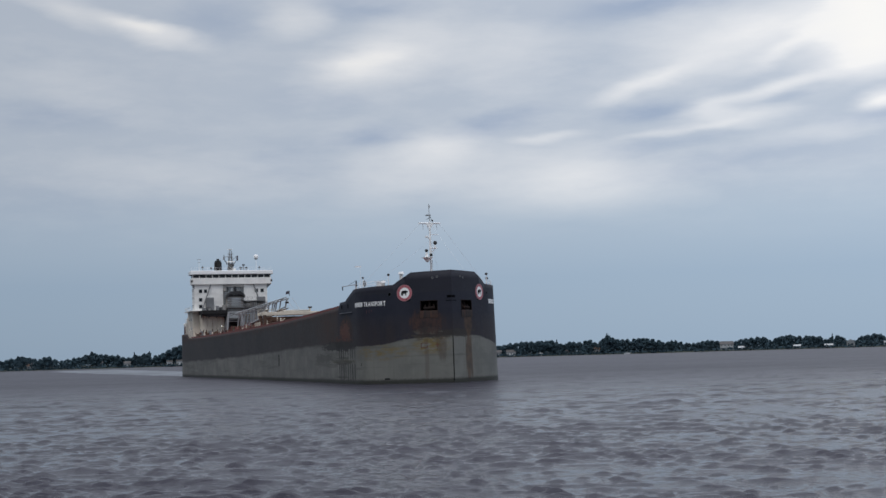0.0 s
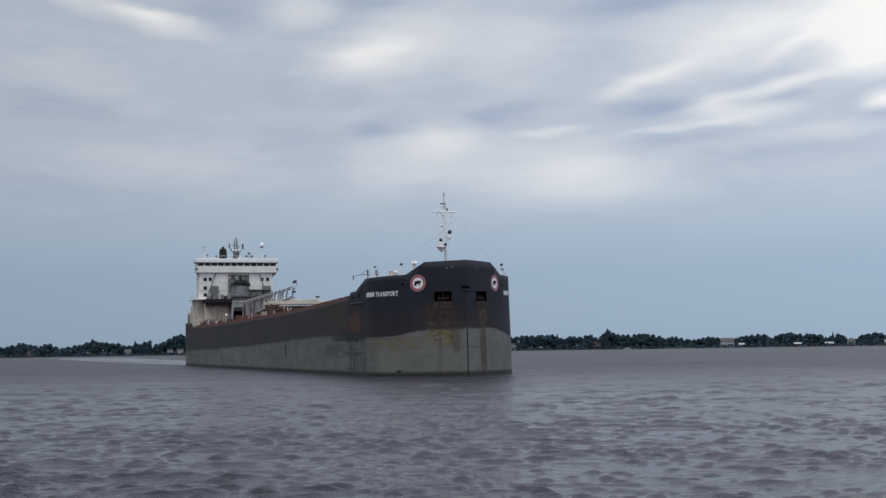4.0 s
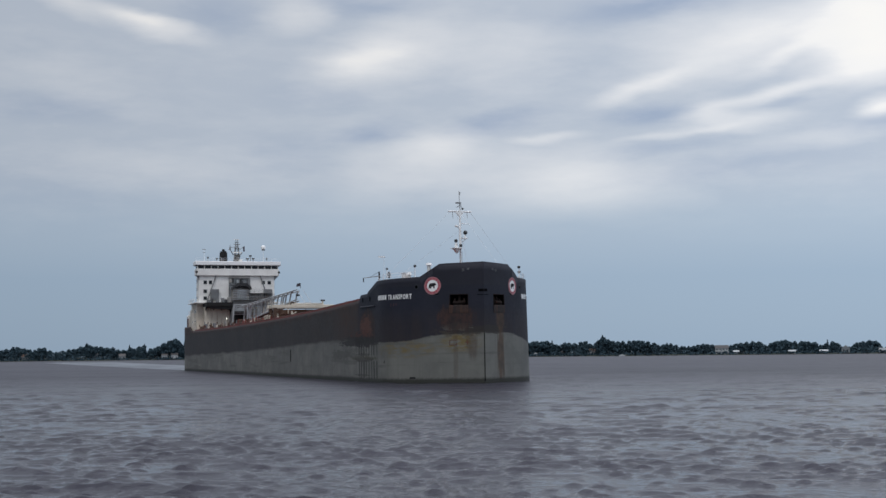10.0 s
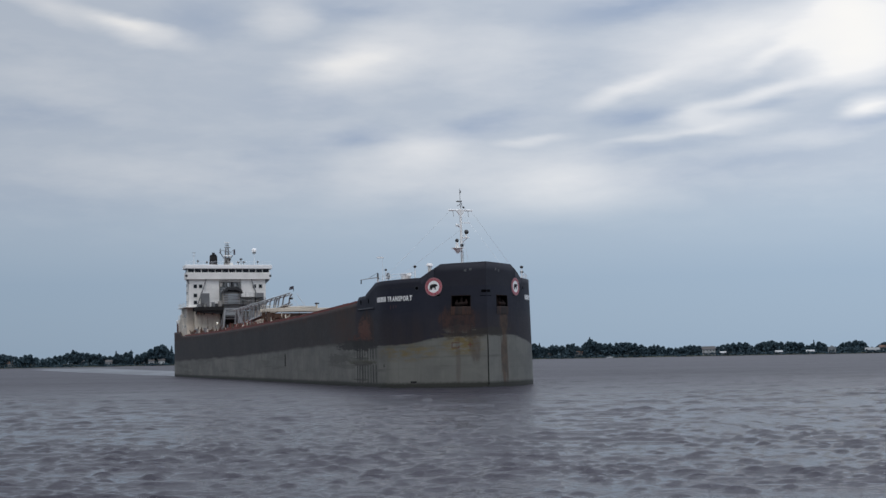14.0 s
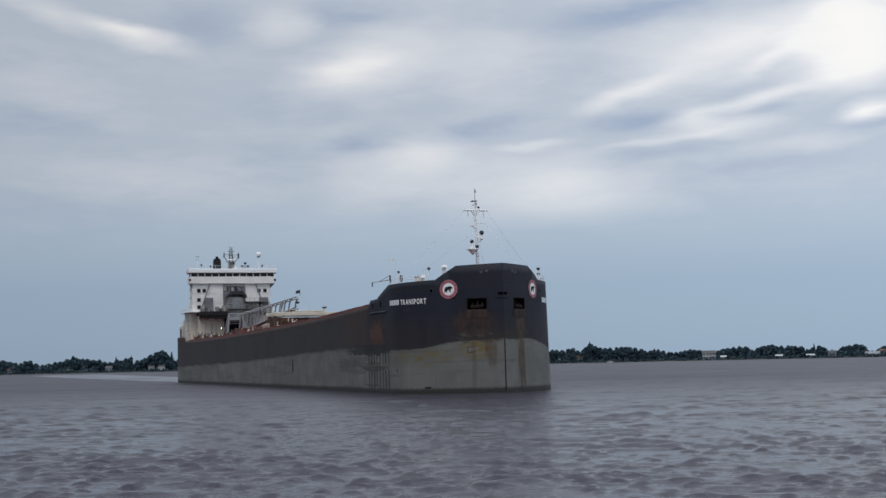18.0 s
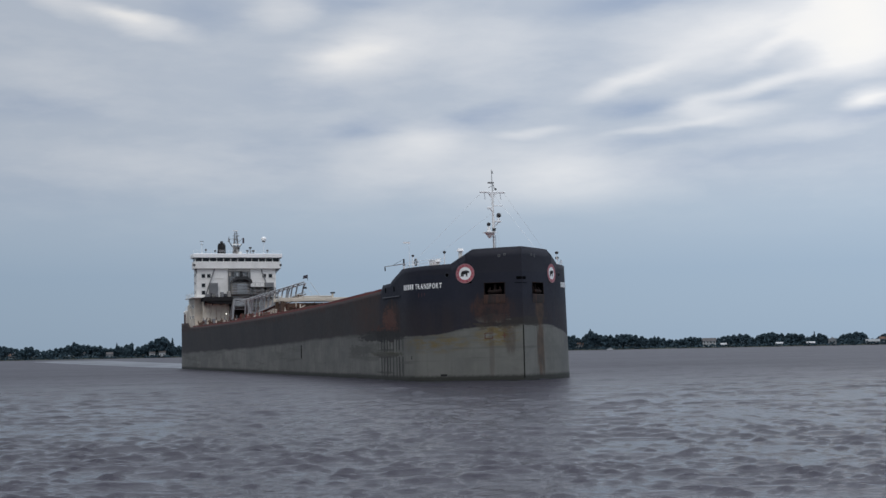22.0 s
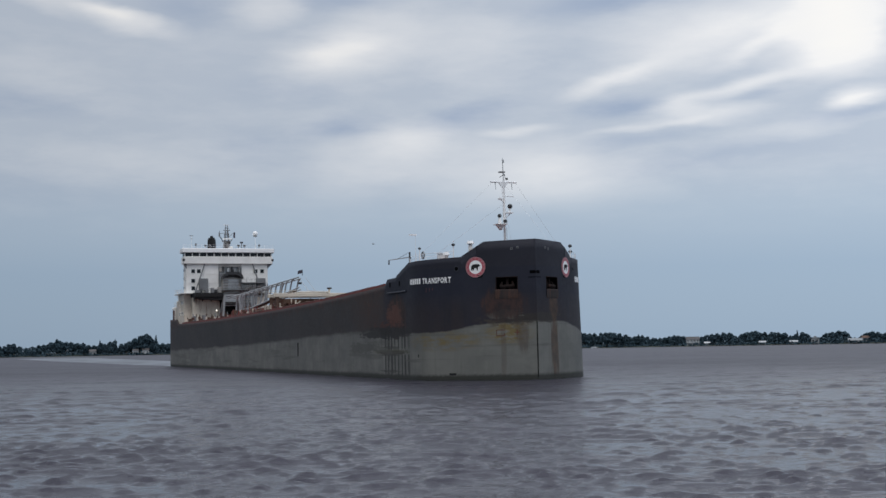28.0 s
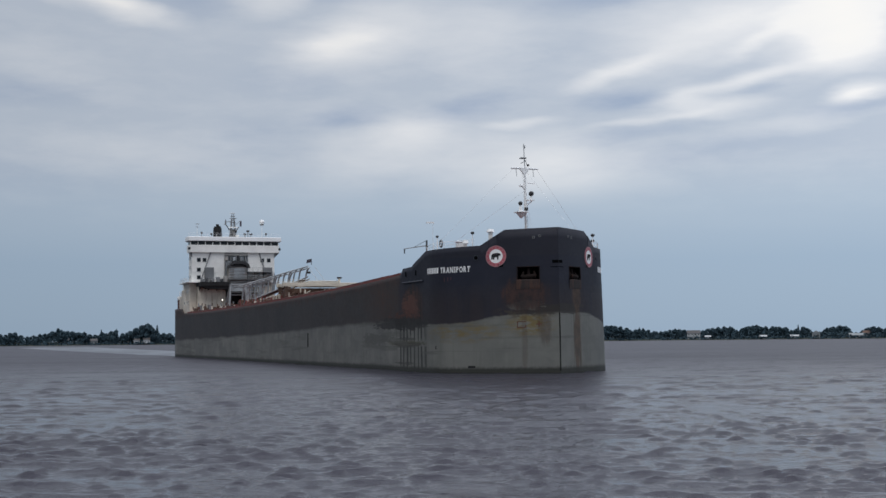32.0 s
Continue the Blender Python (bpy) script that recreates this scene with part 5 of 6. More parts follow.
def make_cargo_deck():
    hatch = None
    x = -36.0
    while x > -166:
        z = deck_z(-x)
        coaming = part("hatch_coaming", box(B(), x - 3.1, x + 3.1, -7.0, 7.0, z - 0.05, z + 1.12), M_OXIDE, ship, "rusty red hatch coaming") if hatch is None else share("hatch_coaming", hatch[0], ship, (x + 36.0, 0, z - deck_z(36)))
        if hatch is None:
            bm = B()
            box(bm, x - 3.3, x + 3.3, -7.2, 7.2, z + 1.12, z + 1.36, 0.05)
            cover = part("hatch_cover", bm, M_RUST, coaming, "ribbed steel hatch cover")
            hatch = (coaming.data, cover.data)
        else:
            share("hatch_cover", hatch[1], coaming, (0, 0, 0))
        x -= 7.4
    part("breakwater", prism(B(), [(-30.5, 11.9), (-27.5, 11.9), (-28.2, 13.0), (-29.0, 13.0)], "y", -8.6, 8.6), M_OXIDE, ship, "low red breakwater before the hatches")
    for side in (-1, 1):
        pts = [(-d, side * (BEAM - 0.25), deck_z(d) + 0.1) for d in (29, 52, 70, 88, 114, 140, 160, 186)]
        rail(pts, ship, "deck_rail", 0.38, 2.3, M_RUST, (0.38,), 0.05)
        # pipes and fittings along the deck edge
        bm = B()
        for a, b in zip(pts, pts[1:]):
            rod(bm, (a[0], a[1] - side * 1.3, a[2] + 0.35), (b[0], b[1] - side * 1.3, b[2] + 0.35), 0.16, seg=6)
        part("deck_pipe", bm, M_RUST, ship, "rusty pipe along the deck edge")
        rng = random.Random(3 + side)
        bitts = None
        for d in (31, 44, 57, 83, 96, 109, 122, 148, 161, 174):
            at = (-d, side * (BEAM - 0.95), deck_z(d))
            if bitts is None:
                bm = B()
                for dx in (-0.5, 0.5):
                    rod(bm, (dx, 0, 0), (dx, 0, 0.5), 0.2, seg=10)
                    rod(bm, (dx, 0, 0.5), (dx, 0, 0.58), 0.27, seg=10)
                box(bm, -0.9, 0.9, -0.3, 0.3, 0, 0.12)
                first = part("mooring_bitts", bm, M_RUST, ship, "paired rusty mooring bitts")
                first.location = at
                bitts = first.data
            else:
                share("mooring_bitts", bitts, ship, at)
        knob = None
        d = 28.0
        while d < 176:
            d += rng.uniform(1.0, 3.6)
            at = (-d, side * (BEAM - rng.uniform(0.35, 1.1)), deck_z(d) + 0.02)
            if knob is None:
                bm = box(B(), -0.3, 0.3, -0.2, 0.2, 0, 0.42, 0.05)
                rod(bm, (0, 0, 0.4), (0.1, 0, 0.62), 0.1, seg=7)
                first = part("edge_fitting", bm, M_RUST, ship, "small rusted chock or pipe end on the deck edge")
                first.location, knob = at, first.data
            else:
                share("edge_fitting", knob, ship, at, rng.uniform(0, 90))
        vent_mesh = None
        for d in range(100, 170, 15):
            at = (-d - rng.uniform(0, 4), side * (8.4 + rng.uniform(0, 0.6)), deck_z(d))
            if vent_mesh is None:
                bm = B()
                rod(bm, (0, 0, 0), (0, 0, 1.2), 0.22, seg=8)
                rod(bm, (0, 0, 1.15), (0, 0, 1.5), 0.4, 0.3, 10)
                first = part("deck_vent", bm, M_BROWN, ship, "small brown deck vent")
                first.location, vent_mesh = at, first.data
            else:
                share("deck_vent", vent_mesh, ship, at)


make_cargo_deck()


def make_cargo_gear():
    # the travelling hatch crane: pale girders right across the deck on rusty end trucks
    crane = new("hatch_crane")
    crane.parent = ship
    crane["label"] = "pale cream travelling hatch crane spanning the deck"
    for x in (-93.4, -98.0):
        girder = part("girder", box(B(), x - 0.35, x + 0.35, -10.4, 10.4, 13.72, 14.42, 0.05), M_CREAM, crane, "pale cream box girder")
        for k in range(11):
            y = -10.0 + 2.0 * k
            part("stiffener", box(B(), x + 0.35, x + 0.41, y - 0.06, y + 0.06, 13.76, 14.38), M_CREAM, girder)
        for y in (-9.7, 9.7):
            bm = B()
            prism(bm, [(y - 0.35, 13.72), (y + 0.35, 13.72), (y + 0.22, 11.4), (y - 0.22, 11.4)], "x", x - 0.25, x + 0.25)
            part("leg", bm, M_BROWN, crane, "rust-brown crane leg")
        part("tie", rod(B(), (x, -9.6, 12.9), (x, -7.6, 13.75), 0.09, seg=6), M_BROWN, crane)
    for y in (-9.8, 9.8):
        truck = part("end_truck", box(B(), -100.4, -91.2, y - 0.3, y + 0.3, 11.0, 11.55, 0.08), M_RUST, crane, "rusty end truck on the crane rail")
        for x in (-99.6, -97.2, -94.2, -91.9):
            part("wheel", rod(B(), (x, y - 0.36, 11.05), (x, y + 0.36, 11.05), 0.28, seg=12), M_DARK, truck)
        part("girder_tie", box(B(), -98.0, -93.4, y - 0.2, y + 0.2, 13.8, 14.3), M_CREAM, crane)
    trolley = part("trolley", box(B(), -97.4, -94.0, -5.4, 0.5, 14.43, 14.72, 0.06), M_CREAM, crane, "pale flat-topped trolley")
    part("trolley_rail", box(B(), -94.0, -93.9, -5.4, 0.5, 14.72, 14.82), M_WHITE, trolley)
    part("cap_post", rod(B(), (-93.9, 0.6, 14.4), (-93.9, 0.6, 15.3), 0.2), M_CREAM, crane)
    part("cap", box(B(), -94.2, -93.6, 0.2, 1.05, 15.2, 15.5, 0.05), M_DARK, crane)
    for y in (-6.4, -2.6, 2.4, 6.0):
        bm = B()
        rod(bm, (-95.7, y, 13.75), (-95.7, y, 12.9), 0.06, seg=6)
        box(bm, -96.4, -95.0, y - 0.18, y + 0.18, 12.6, 12.95, 0.04)
        part("lifting_hook", bm, M_BROWN, crane)
    beam = part("lifting_beam", box(B(), -96.3, -95.1, -9.0, 9.0, 12.5, 13.45, 0.06), M_BROWN, crane, "rust-brown hatch lifting beam")
    for k in range(10):
        y = -8.4 + 1.85 * k
        part("web", box(B(), -95.1, -94.98, y - 0.1, y + 0.1, 12.5, 13.5), (M_RUST, M_CREAM, M_BROWN)[k % 3], beam)
    rail([(-98.3, -10.2, 14.42), (-98.3, -4.0, 14.42)], crane, "girder_rail", 0.75, 1.6, M_CREAM, (0.75, 0.4), 0.025)
    # hatch covers stacked abaft the crane, and rusty staging under its girders
    for k in range(6):
        z = 10.75 + 0.45 * k
        cover = part("stacked_hatch_cover", box(B(), -106.5, -100.5, -8.6 + 0.15 * k, 6.0, z, z + 0.34, 0.04), (M_RUST, M_BROWN)[k % 2], ship, "spare hatch cover lying in a stack")
        for y in (-7.6, -5.2, -2.8, -0.4, 2.0):
            part("lug", box(B(), -100.5, -100.3, y - 0.2, y + 0.2, z + 0.05, z + 0.42), M_BROWN, cover)
    for k in range(13):
        y = -9.0 + 1.25 * k
        bm = rod(B(), (-92.4, y, 10.7), (-92.2 - 0.3 * (k % 3), y + 0.25, 12.3 + 0.4 * (k % 3)), 0.12, seg=6)
        rod(bm, (-92.4, y, 12.2), (-92.4, y + 1.1, 12.9), 0.07, seg=6)
        part("staging_post", bm, (M_BROWN, M_RUST, M_CREAM)[k % 3], ship, "rust-stained staging post on the deck")
    # crane rails and low trunks along the hatches
    for side in (-1, 1):
        part("crane_rail", box(B(), -180, -30, side * 9.8 - 0.12, side * 9.8 + 0.12, 10.5, 10.77), M_RUST, ship, "rusty crane rail along the deck")
    part("hopper_trunk", box(B(), -124, -101, -9.0, -8.0, 10.65, 11.9, 0.1), M_BROWN, ship, "brown hopper trunk beside the hatches")
    rng = random.Random(8)
    for k in range(22):
        x = -142 + k * 2.1
        w, h = rng.uniform(0.4, 1.1), rng.uniform(0.3, 1.3)
        bm = box(B(), x - w / 2, x + w / 2, -8.2, -7.0 + rng.uniform(-0.3, 0.4), 10.65, 11.5 + h, 0.06)
        part("deck_machine", bm, (M_BROWN, M_RUST, M_GREY, M_BROWN)[k % 4], ship, "small rusty deck machine")
    for k in range(70):
        x, y, z = rng.uniform(-150, -88), rng.uniform(-10.6, -8.6), 10.62
        h, w = rng.uniform(0.5, 2.1), rng.uniform(0.12, 0.4)
        if k % 3 == 0:
            bm = rod(B(), (x, y, z), (x + rng.uniform(-0.6, 0.6), y, z + h), 0.1, seg=7)
            rod(bm, (x, y, z + h * 0.6), (x + rng.uniform(-1.6, 1.6), y, z + h * 0.8), 0.07, seg=6)
        elif k % 3 == 1:
            bm = box(B(), x - w, x + w, y - 0.25, y + 0.25, z, z + h * 0.6, 0.05)
            rod(bm, (x, y, z + h * 0.6), (x, y, z + h), 0.12, seg=8)
        else:
            bm = rod(B(), (x - 1.4 * w, y, z + 0.5 * h), (x + 1.4 * w, y, z + 0.5 * h), 0.3, seg=10)
            box(bm, x - w, x + w, y - 0.3, y + 0.3, z, z + 0.45 * h)
        part("deck_gear", bm, (M_RUST, M_OXIDE, M_BROWN, M_DARK, M_RUST, M_WHITE_RUSTY, M_OXIDE)[k % 7], ship, "small rust-red pipe stand or valve on the deck")
    bm = box(B(), -112, -103, -10.4, -9.9, 10.65, 11.35, 0.05)
    part("deck_box", bm, M_WHITE_RUSTY, ship, "rusty white box at the deck edge")
    for x in (-101, -98.5, -96.5):
        bm = rod(B(), (x, -10.3, 10.65), (x + 0.3, -10.3, 12.3), 0.22, seg=8)
        part("stowed_fender", bm, M_WHITE_RUSTY, ship, "rusty white upright bottle-shaped fitting")


make_cargo_gear()


def make_boom():
    """The unloading boom: four chords, rib frames and lacing, rising from its pivot."""
    boom = new("unloading_boom")
    boom.parent = ship
    boom["label"] = "grey lattice unloading boom lying over the deck"

    def chord(x, y, upper):
        f = (x + 174.0) / 63.0
        return (x, y, (17.3 + 1.15 * f) if upper else (12.65 + 3.7 * f))

    bays = 13
    xs = [-174 + 60.0 * i / bays for i in range(bays + 1)]
    for y in (-0.9, 0.5):
        for upper in (True, False):
            part("chord", rod(B(), chord(-183, y, upper), chord(-111 if y < 0 else -115, y, upper), 0.2, 0.14, 6), M_BOOM, boom)
    for i, x in enumerate(xs[:-1]):
        for y in ((-0.9, 0.5) if i % 3 == 0 else (-0.9,)):
            bm = B()
            a, b = Vector(chord(x, y, False)), Vector(chord(min(x + 3.2, -115.0 if y > 0 else -111.2), y, True))
            mid = a.lerp(b, 0.65) + Vector((-0.5, 0, 0.3))
            rod(bm, a, mid, 0.17, seg=6), rod(bm, mid, b, 0.17, seg=6)
            part("rib", bm, M_BOOM, boom, "grey bent rib")
        for upper in (True, False):
            part("cross_tie", rod(B(), chord(x, -0.9, upper), chord(x, 0.5, upper), 0.08, seg=6), M_BOOM, boom)
    belt = part("belt_trough", prism(B(), [(-0.6, 0.0), (0.2, 0.0), (0.3, 0.22), (-0.7, 0.22)], "x", -176, -118), M_BROWN, boom)
    belt.matrix_local = Matrix.Translation((0, 0, 22.75)) @ pose(0, 0, 0, 0, -3.36, 0)
    # tip: pulley, stay to the gallery, lamp and pennant
    part("tip_pulley", rod(B(), (-112.4, -0.8, 17.3), (-112.4, 0.0, 17.3), 0.22, seg=14), M_DARK, boom)
    bm = B()
    rod(bm, (-111, -0.9, 18.4), (-103.5, -0.9, 15.3), 0.045, seg=6), rod(bm, (-103.5, -0.9, 15.3), (-103.5, 0.5, 15.3), 0.045, seg=6), rod(bm, (-103.5, 0.5, 15.3), (-111, 0.5, 18.4), 0.045, seg=6)
    part("tip_stay", bm, M_BOOM, boom)
    staff = part("tip_staff", rod(B(), (-111.5, 0.0, 18.8), (-111.5, 0.0, 20.0), 0.06), M_DARK, boom)
    part("pennant", prism(B(), [(-111.5, 19.3), (-115.5, 19.35), (-115.0, 20.0), (-111.5, 20.0)], "y", -0.02, 0.02), M_FLAG, staff, "small dark pennant")
    # the A-shaped support at the pivot
    bm = B()
    for y in (-3.0, 2.6):
        rod(bm, (-186.5, y, 10.5), (-183, y * 0.6, 17.8), 0.3)
        rod(bm, (-180, y, 10.5), (-183, y * 0.6, 17.8), 0.3)
    rod(bm, (-183, -1.8, 17.8), (-183, 1.6, 17.8), 0.3)
    part("pivot_frame", bm, M_GREY, boom)


make_boom()


# ---- the after house ----
FRONT = -188.4


def make_after_house():
    # tiers: (name, x front, x back, y0, y1, z0, z1, material)
    tiers = (("lower_house", -187.2, -209, -9.2, -2.3, 10.4, 17.6, M_WHITE_RUSTY), ("lower_house", -187.2, -209, 3.7, 9.6, 10.4, 17.6, M_WHITE_RUSTY),
             ("side_house", -190.0, -199, -11.0, -9.2, 10.4, 18.6, M_WHITE_RUSTY), ("side_house", -190.0, -199, 9.6, 11.0, 10.4, 18.6, M_WHITE_RUSTY),
             ("upper_house", FRONT, -192.6, -10.7, -2.3, 18.7, 26.4, M_WHITE), ("upper_house", FRONT, -192.6, 3.7, 10.7, 18.7, 26.4, M_WHITE),
             ("rear_house", -192.6, -206, -8.0, 8.0, 18.7, 26.4, M_WHITE),
             ("core_house", -188.9, -192.6, -2.3, 3.7, 17.7, 26.4, M_BOOM), ("core_house", -196, -209, -2.3, 3.7, 10.4, 17.7, M_DARK))
    house = new("after_house")
    house.parent = ship
    house["label"] = "tall white accommodation block with wheelhouse, rust-stained below"
    for name, x0, x1, y0, y1, z0, z1, material in tiers:
        part(name, box(B(), x1, x0, y0, y1, z0, z1, 0.06), material, house)
    part("boat_deck", box(B(), -200, -187.0, -12.0, 12.0, 18.6, 18.78), M_WHITE, house)
    # the dark overhanging platform
    deck = part("dark_platform", box(B(), -190.5, -183.6, -9.3, -2.0, 17.55, 18.65, 0.05), M_BLACK, house, "black overhanging hose platform")
    for y in (-9.0, -6.8, -4.6, -2.4):
        part("bracket", prism(B(), [(-187.2, 17.55), (-184.0, 17.55), (-187.2, 16.5)], "y", y - 0.08, y + 0.08), M_BLACK, deck)
    # the shade below the platform, built as a black wedge
    part("soffit_shade", prism(B(), [(-9.3, 17.56), (-2.0, 17.56), (-2.0, 16.7), (-7.6, 17.0)], "x", -187.2, -183.9), M_BLACK, deck, "black wedge standing in for shade under the platform")
    for k, (y0, y1, h, m) in enumerate(((-8.9, -7.9, 0.8, M_GREY), (-4.9, -4.2, 1.3, M_GREY), (-4.0, -3.3, 0.9, M_DARK), (-3.1, -2.3, 1.5, M_MID), (-7.7, -7.2, 1.1, M_DARK), (-6.4, -5.6, 0.7, M_GREY))):
        part("platform_gear", box(B(), -186.2, -185.0 + 0.3 * (k % 2), y0, y1, 18.65, 18.65 + h, 0.05), m, deck)
    rail([(-183.7, -9.2, 18.65), (-183.7, -2.1, 18.65)], house, "platform_rail", 1.05, 1.4, M_GREY)
    rail([(-187.1, -11.9, 18.78), (-194, -11.9, 18.78), (-199.9, -11.9, 18.78)], house, "boat_deck_rail", 1.05, 1.8, M_WHITE)
    rail([(-187.1, 3.8, 18.78), (-187.1, 11.9, 18.78)], house, "boat_deck_rail", 1.05, 1.6, M_WHITE)
    # tier bands on the front
    for z in (21.3, 23.8):
        for y0, y1 in ((-10.72, -2.3), (3.7, 10.72)):
            part("deck_band", box(B(), FRONT - 0.02, FRONT + 0.07, y0, y1, z - 0.06, z + 0.06), M_WHITE, house)
    windows = [(-8.9, 24.45), (-7.45, 24.45), (7.5, 24.45), (9.2, 24.45), (-8.9, 21.95), (9.3, 21.7), (-8.9, 20.0)]
    for y, z in windows:
        frame_part = part("window", box(B(), FRONT + 0.01, FRONT + 0.05, y - 0.5, y + 0.5, z - 0.55, z + 0.5), M_GREY, house)
        part("pane", box(B(), FRONT + 0.05, FRONT + 0.07, y - 0.4, y + 0.4, z - 0.45, z + 0.4), M_GLASS, frame_part)
    for x in (-190.0, -191.7, -193.4, -196.8):
        for z in (16.4, 13.6, 20.2, 22.6, 24.8):
            if z > 18 and x < -192.5 or z < 18 and x > -191:
                continue
            y = -11.0 if z < 18 else -10.7
            frame_part = part("window", box(B(), x - 0.4, x + 0.4, y - 0.06, y + 0.02, z - 0.5, z + 0.5), M_WHITE, house)
            part("pane", box(B(), x - 0.3, x + 0.3, y - 0.09, y - 0.05, z - 0.4, z + 0.4), M_GLASS, frame_part)
    # doors and stains low down
    for y in (-8.0, -3.4):
        d = part("door", box(B(), -187.18, -187.1, y - 0.45, y + 0.45, 11.2, 13.2, 0.02), M_CREAM, house)
        part("handle", box(B(), -187.1, -187.04, y + 0.25, y + 0.32, 12.1, 12.3), M_DARK, d)
    lamp = part("deck_lamp", box(B(), -187.2, -186.9, -3.4, -3.0, 14.0, 14.4), M_GREY, house)
    part("lens", ball(B(), (-186.85, -3.2, 14.2), 0.15), M_LAMP, lamp, "lit white deck lamp")
    # lockers on the house front
    for y0, y1 in ((-7.5, -5.2), (7.6, 9.9)):
        locker = part("vent_locker", box(B(), FRONT, FRONT + 1.0, y0, y1, 19.4, 22.5, 0.06), M_GREY, house, "grey ventilation locker")
        for k in range(6):
            part("louvre", box(B(), FRONT + 1.0, FRONT + 1.06, y0 + 0.15, y1 - 0.15, 19.8 + k * 0.42, 20.0 + k * 0.42), M_GREY, locker)
    # diagonal struts up to the bridge wings
    for y0, y1 in ((-8.6, -5.9), (9.0, 6.6)):
        part("diagonal_strut", rod(B(), (FRONT + 0.9, y0, 18.8), (FRONT + 0.3, y1, 26.4), 0.17, seg=6), M_GREY, house)
    # wheelhouse
    wheel = part("wheelhouse", box(B(), -191.6, FRONT + 0.7, -11.4, 11.9, 26.3, 28.25, 0.08), M_WHITE, house, "broad white wheelhouse with a band of dark windows")
    part("window_band", box(B(), -191.3, FRONT + 0.45, -11.1, 11.6, 28.2, 29.25), M_BLACK, wheel)
    glass = None
    pitch = 22.7 / 12
    for i in range(12):
        y = -11.1 + pitch * (i + 0.5)
        if glass is None:
            first = part("bridge_window", box(B(), -0.03, 0.03, -0.74, 0.74, -0.46, 0.46), M_GLASS, wheel)
            glass, first.location = first.data, (FRONT + 0.5, y, 28.72)
        else:
            share("bridge_window", glass, wheel, (FRONT + 0.5, y, 28.72))
    bar = None
    for i in range(13):
        y = -11.1 + pitch * i
        if bar is None:
            first = part("mullion", box(B(), -0.06, 0.06, -0.1, 0.1, -0.52, 0.52), M_WHITE, wheel)
            bar, first.location = first.data, (FRONT + 0.52, y, 28.72)
        else:
            share("mullion", bar, wheel, (FRONT + 0.52, y, 28.72))
    for x in (-188.9, -190.4):
        part("side_window", box(B(), x - 0.6, x + 0.6, -11.16, -11.1, 28.3, 29.2), M_GLASS, wheel)
    part("chart_house", box(B(), -200, -191.6, -8.5, 8.5, 26.3, 30.2, 0.1), M_WHITE, house)
    roof = part("wheelhouse_roof", box(B(), -192, FRONT + 1.1, -11.75, 12.35, 29.2, 30.35, 0.12), M_CLEAN, house, "clean white wheelhouse roof")
    # solid dark strip in place of the shade below the eave
    part("eave_shade_strip", box(B(), -191.6, FRONT + 0.9, -11.5, 12.1, 29.1, 29.2), M_DARK, roof)
    for y in (-11.4, 11.9):
        wing = part("wing_lamp", box(B(), FRONT + 0.3, FRONT + 0.75, y - 0.3, y + 0.3, 27.0, 27.6, 0.05), M_DARK, wheel)
    for y0, y1 in ((-11.45, -10.6), (10.6, 11.95)):
        part("wing_bracket", prism(B(), [(y0, 26.35), (y1, 26.35), (y1 if y0 < 0 else y0, 25.0)], "x", FRONT - 0.4, FRONT + 0.1), M_GREY, house)
    # the grey elevator casing and gear in the middle of the front
    casing = part("elevator_casing", box(B(), -191.5, -186.0, -1.6, 3.0, 17.7, 22.6, 0.1), M_MID, house, "grey loop-belt elevator casing")
    for k in range(7):
        part("stiffener", box(B(), -186.02, -185.85, -1.6, 3.0, 18.1 + k * 0.65, 18.25 + k * 0.65), M_BOOM, casing)
    # a dark hood over the casing's head, open at the front, with the drive behind it
    bm = prism(B(), [(-2.0, 22.3), (-1.75, 23.0), (-0.6, 24.0), (2.2, 24.1), (3.3, 23.2), (3.6, 22.3), (3.2, 22.3), (2.6, 22.9), (1.6, 23.3), (-0.4, 23.3), (-1.4, 22.8), (-1.6, 22.3)], "x", -187.4, -184.9)
    part("hood", bm, M_DARK, casing, "dark bent steel hood")
    part("drive_box", box(B(), -187.4, -186.1, -1.2, 2.6, 22.5, 23.2, 0.05), M_DARK, casing)
    part("face_panel", box(B(), -185.86, -185.7, -0.4, 2.3, 19.6, 22.0, 0.03), M_BOOM, casing, "pale grey louvred panel")
    for k in range(6):
        part("louvre", box(B(), -185.7, -185.6, -0.3, 2.2, 19.8 + 0.37 * k, 19.92 + 0.37 * k), M_GREY, casing)
    for k, (y, w, z0, z1, m) in enumerate(((-1.9, 0.7, 24.3, 25.3, M_MID), (-0.9, 0.2, 24.2, 25.5, M_GREY), (0.1, 0.6, 24.3, 25.2, M_BOOM), (1.2, 0.3, 24.2, 25.6, M_DARK), (1.9, 0.6, 24.2, 25.0, M_GREY), (3.0, 0.25, 24.0, 25.4, M_GREY))):
        part("drive_fitting", box(B(), FRONT - 0.4, FRONT + 0.5 + 0.2 * (k % 2), y - w / 2, y + w / 2, z0, z1, 0.04), m, casing)
    part("frame_head", box(B(), FRONT - 1.0, FRONT + 0.3, -2.3, 3.7, 25.6, 26.3), M_MID, house)
    for y in (-2.2, 0.7, 3.6):
        part("frame_post", box(B(), FRONT, FRONT + 0.25, y - 0.12, y + 0.12, 17.8, 25.4), M_GREY, house)
    bm = box(B(), -188.5, -184.6, -2.2, 6.8, 19.3, 19.45)
    walk_part = part("walkway", bm, M_GREY, house, "grey steel walkway")
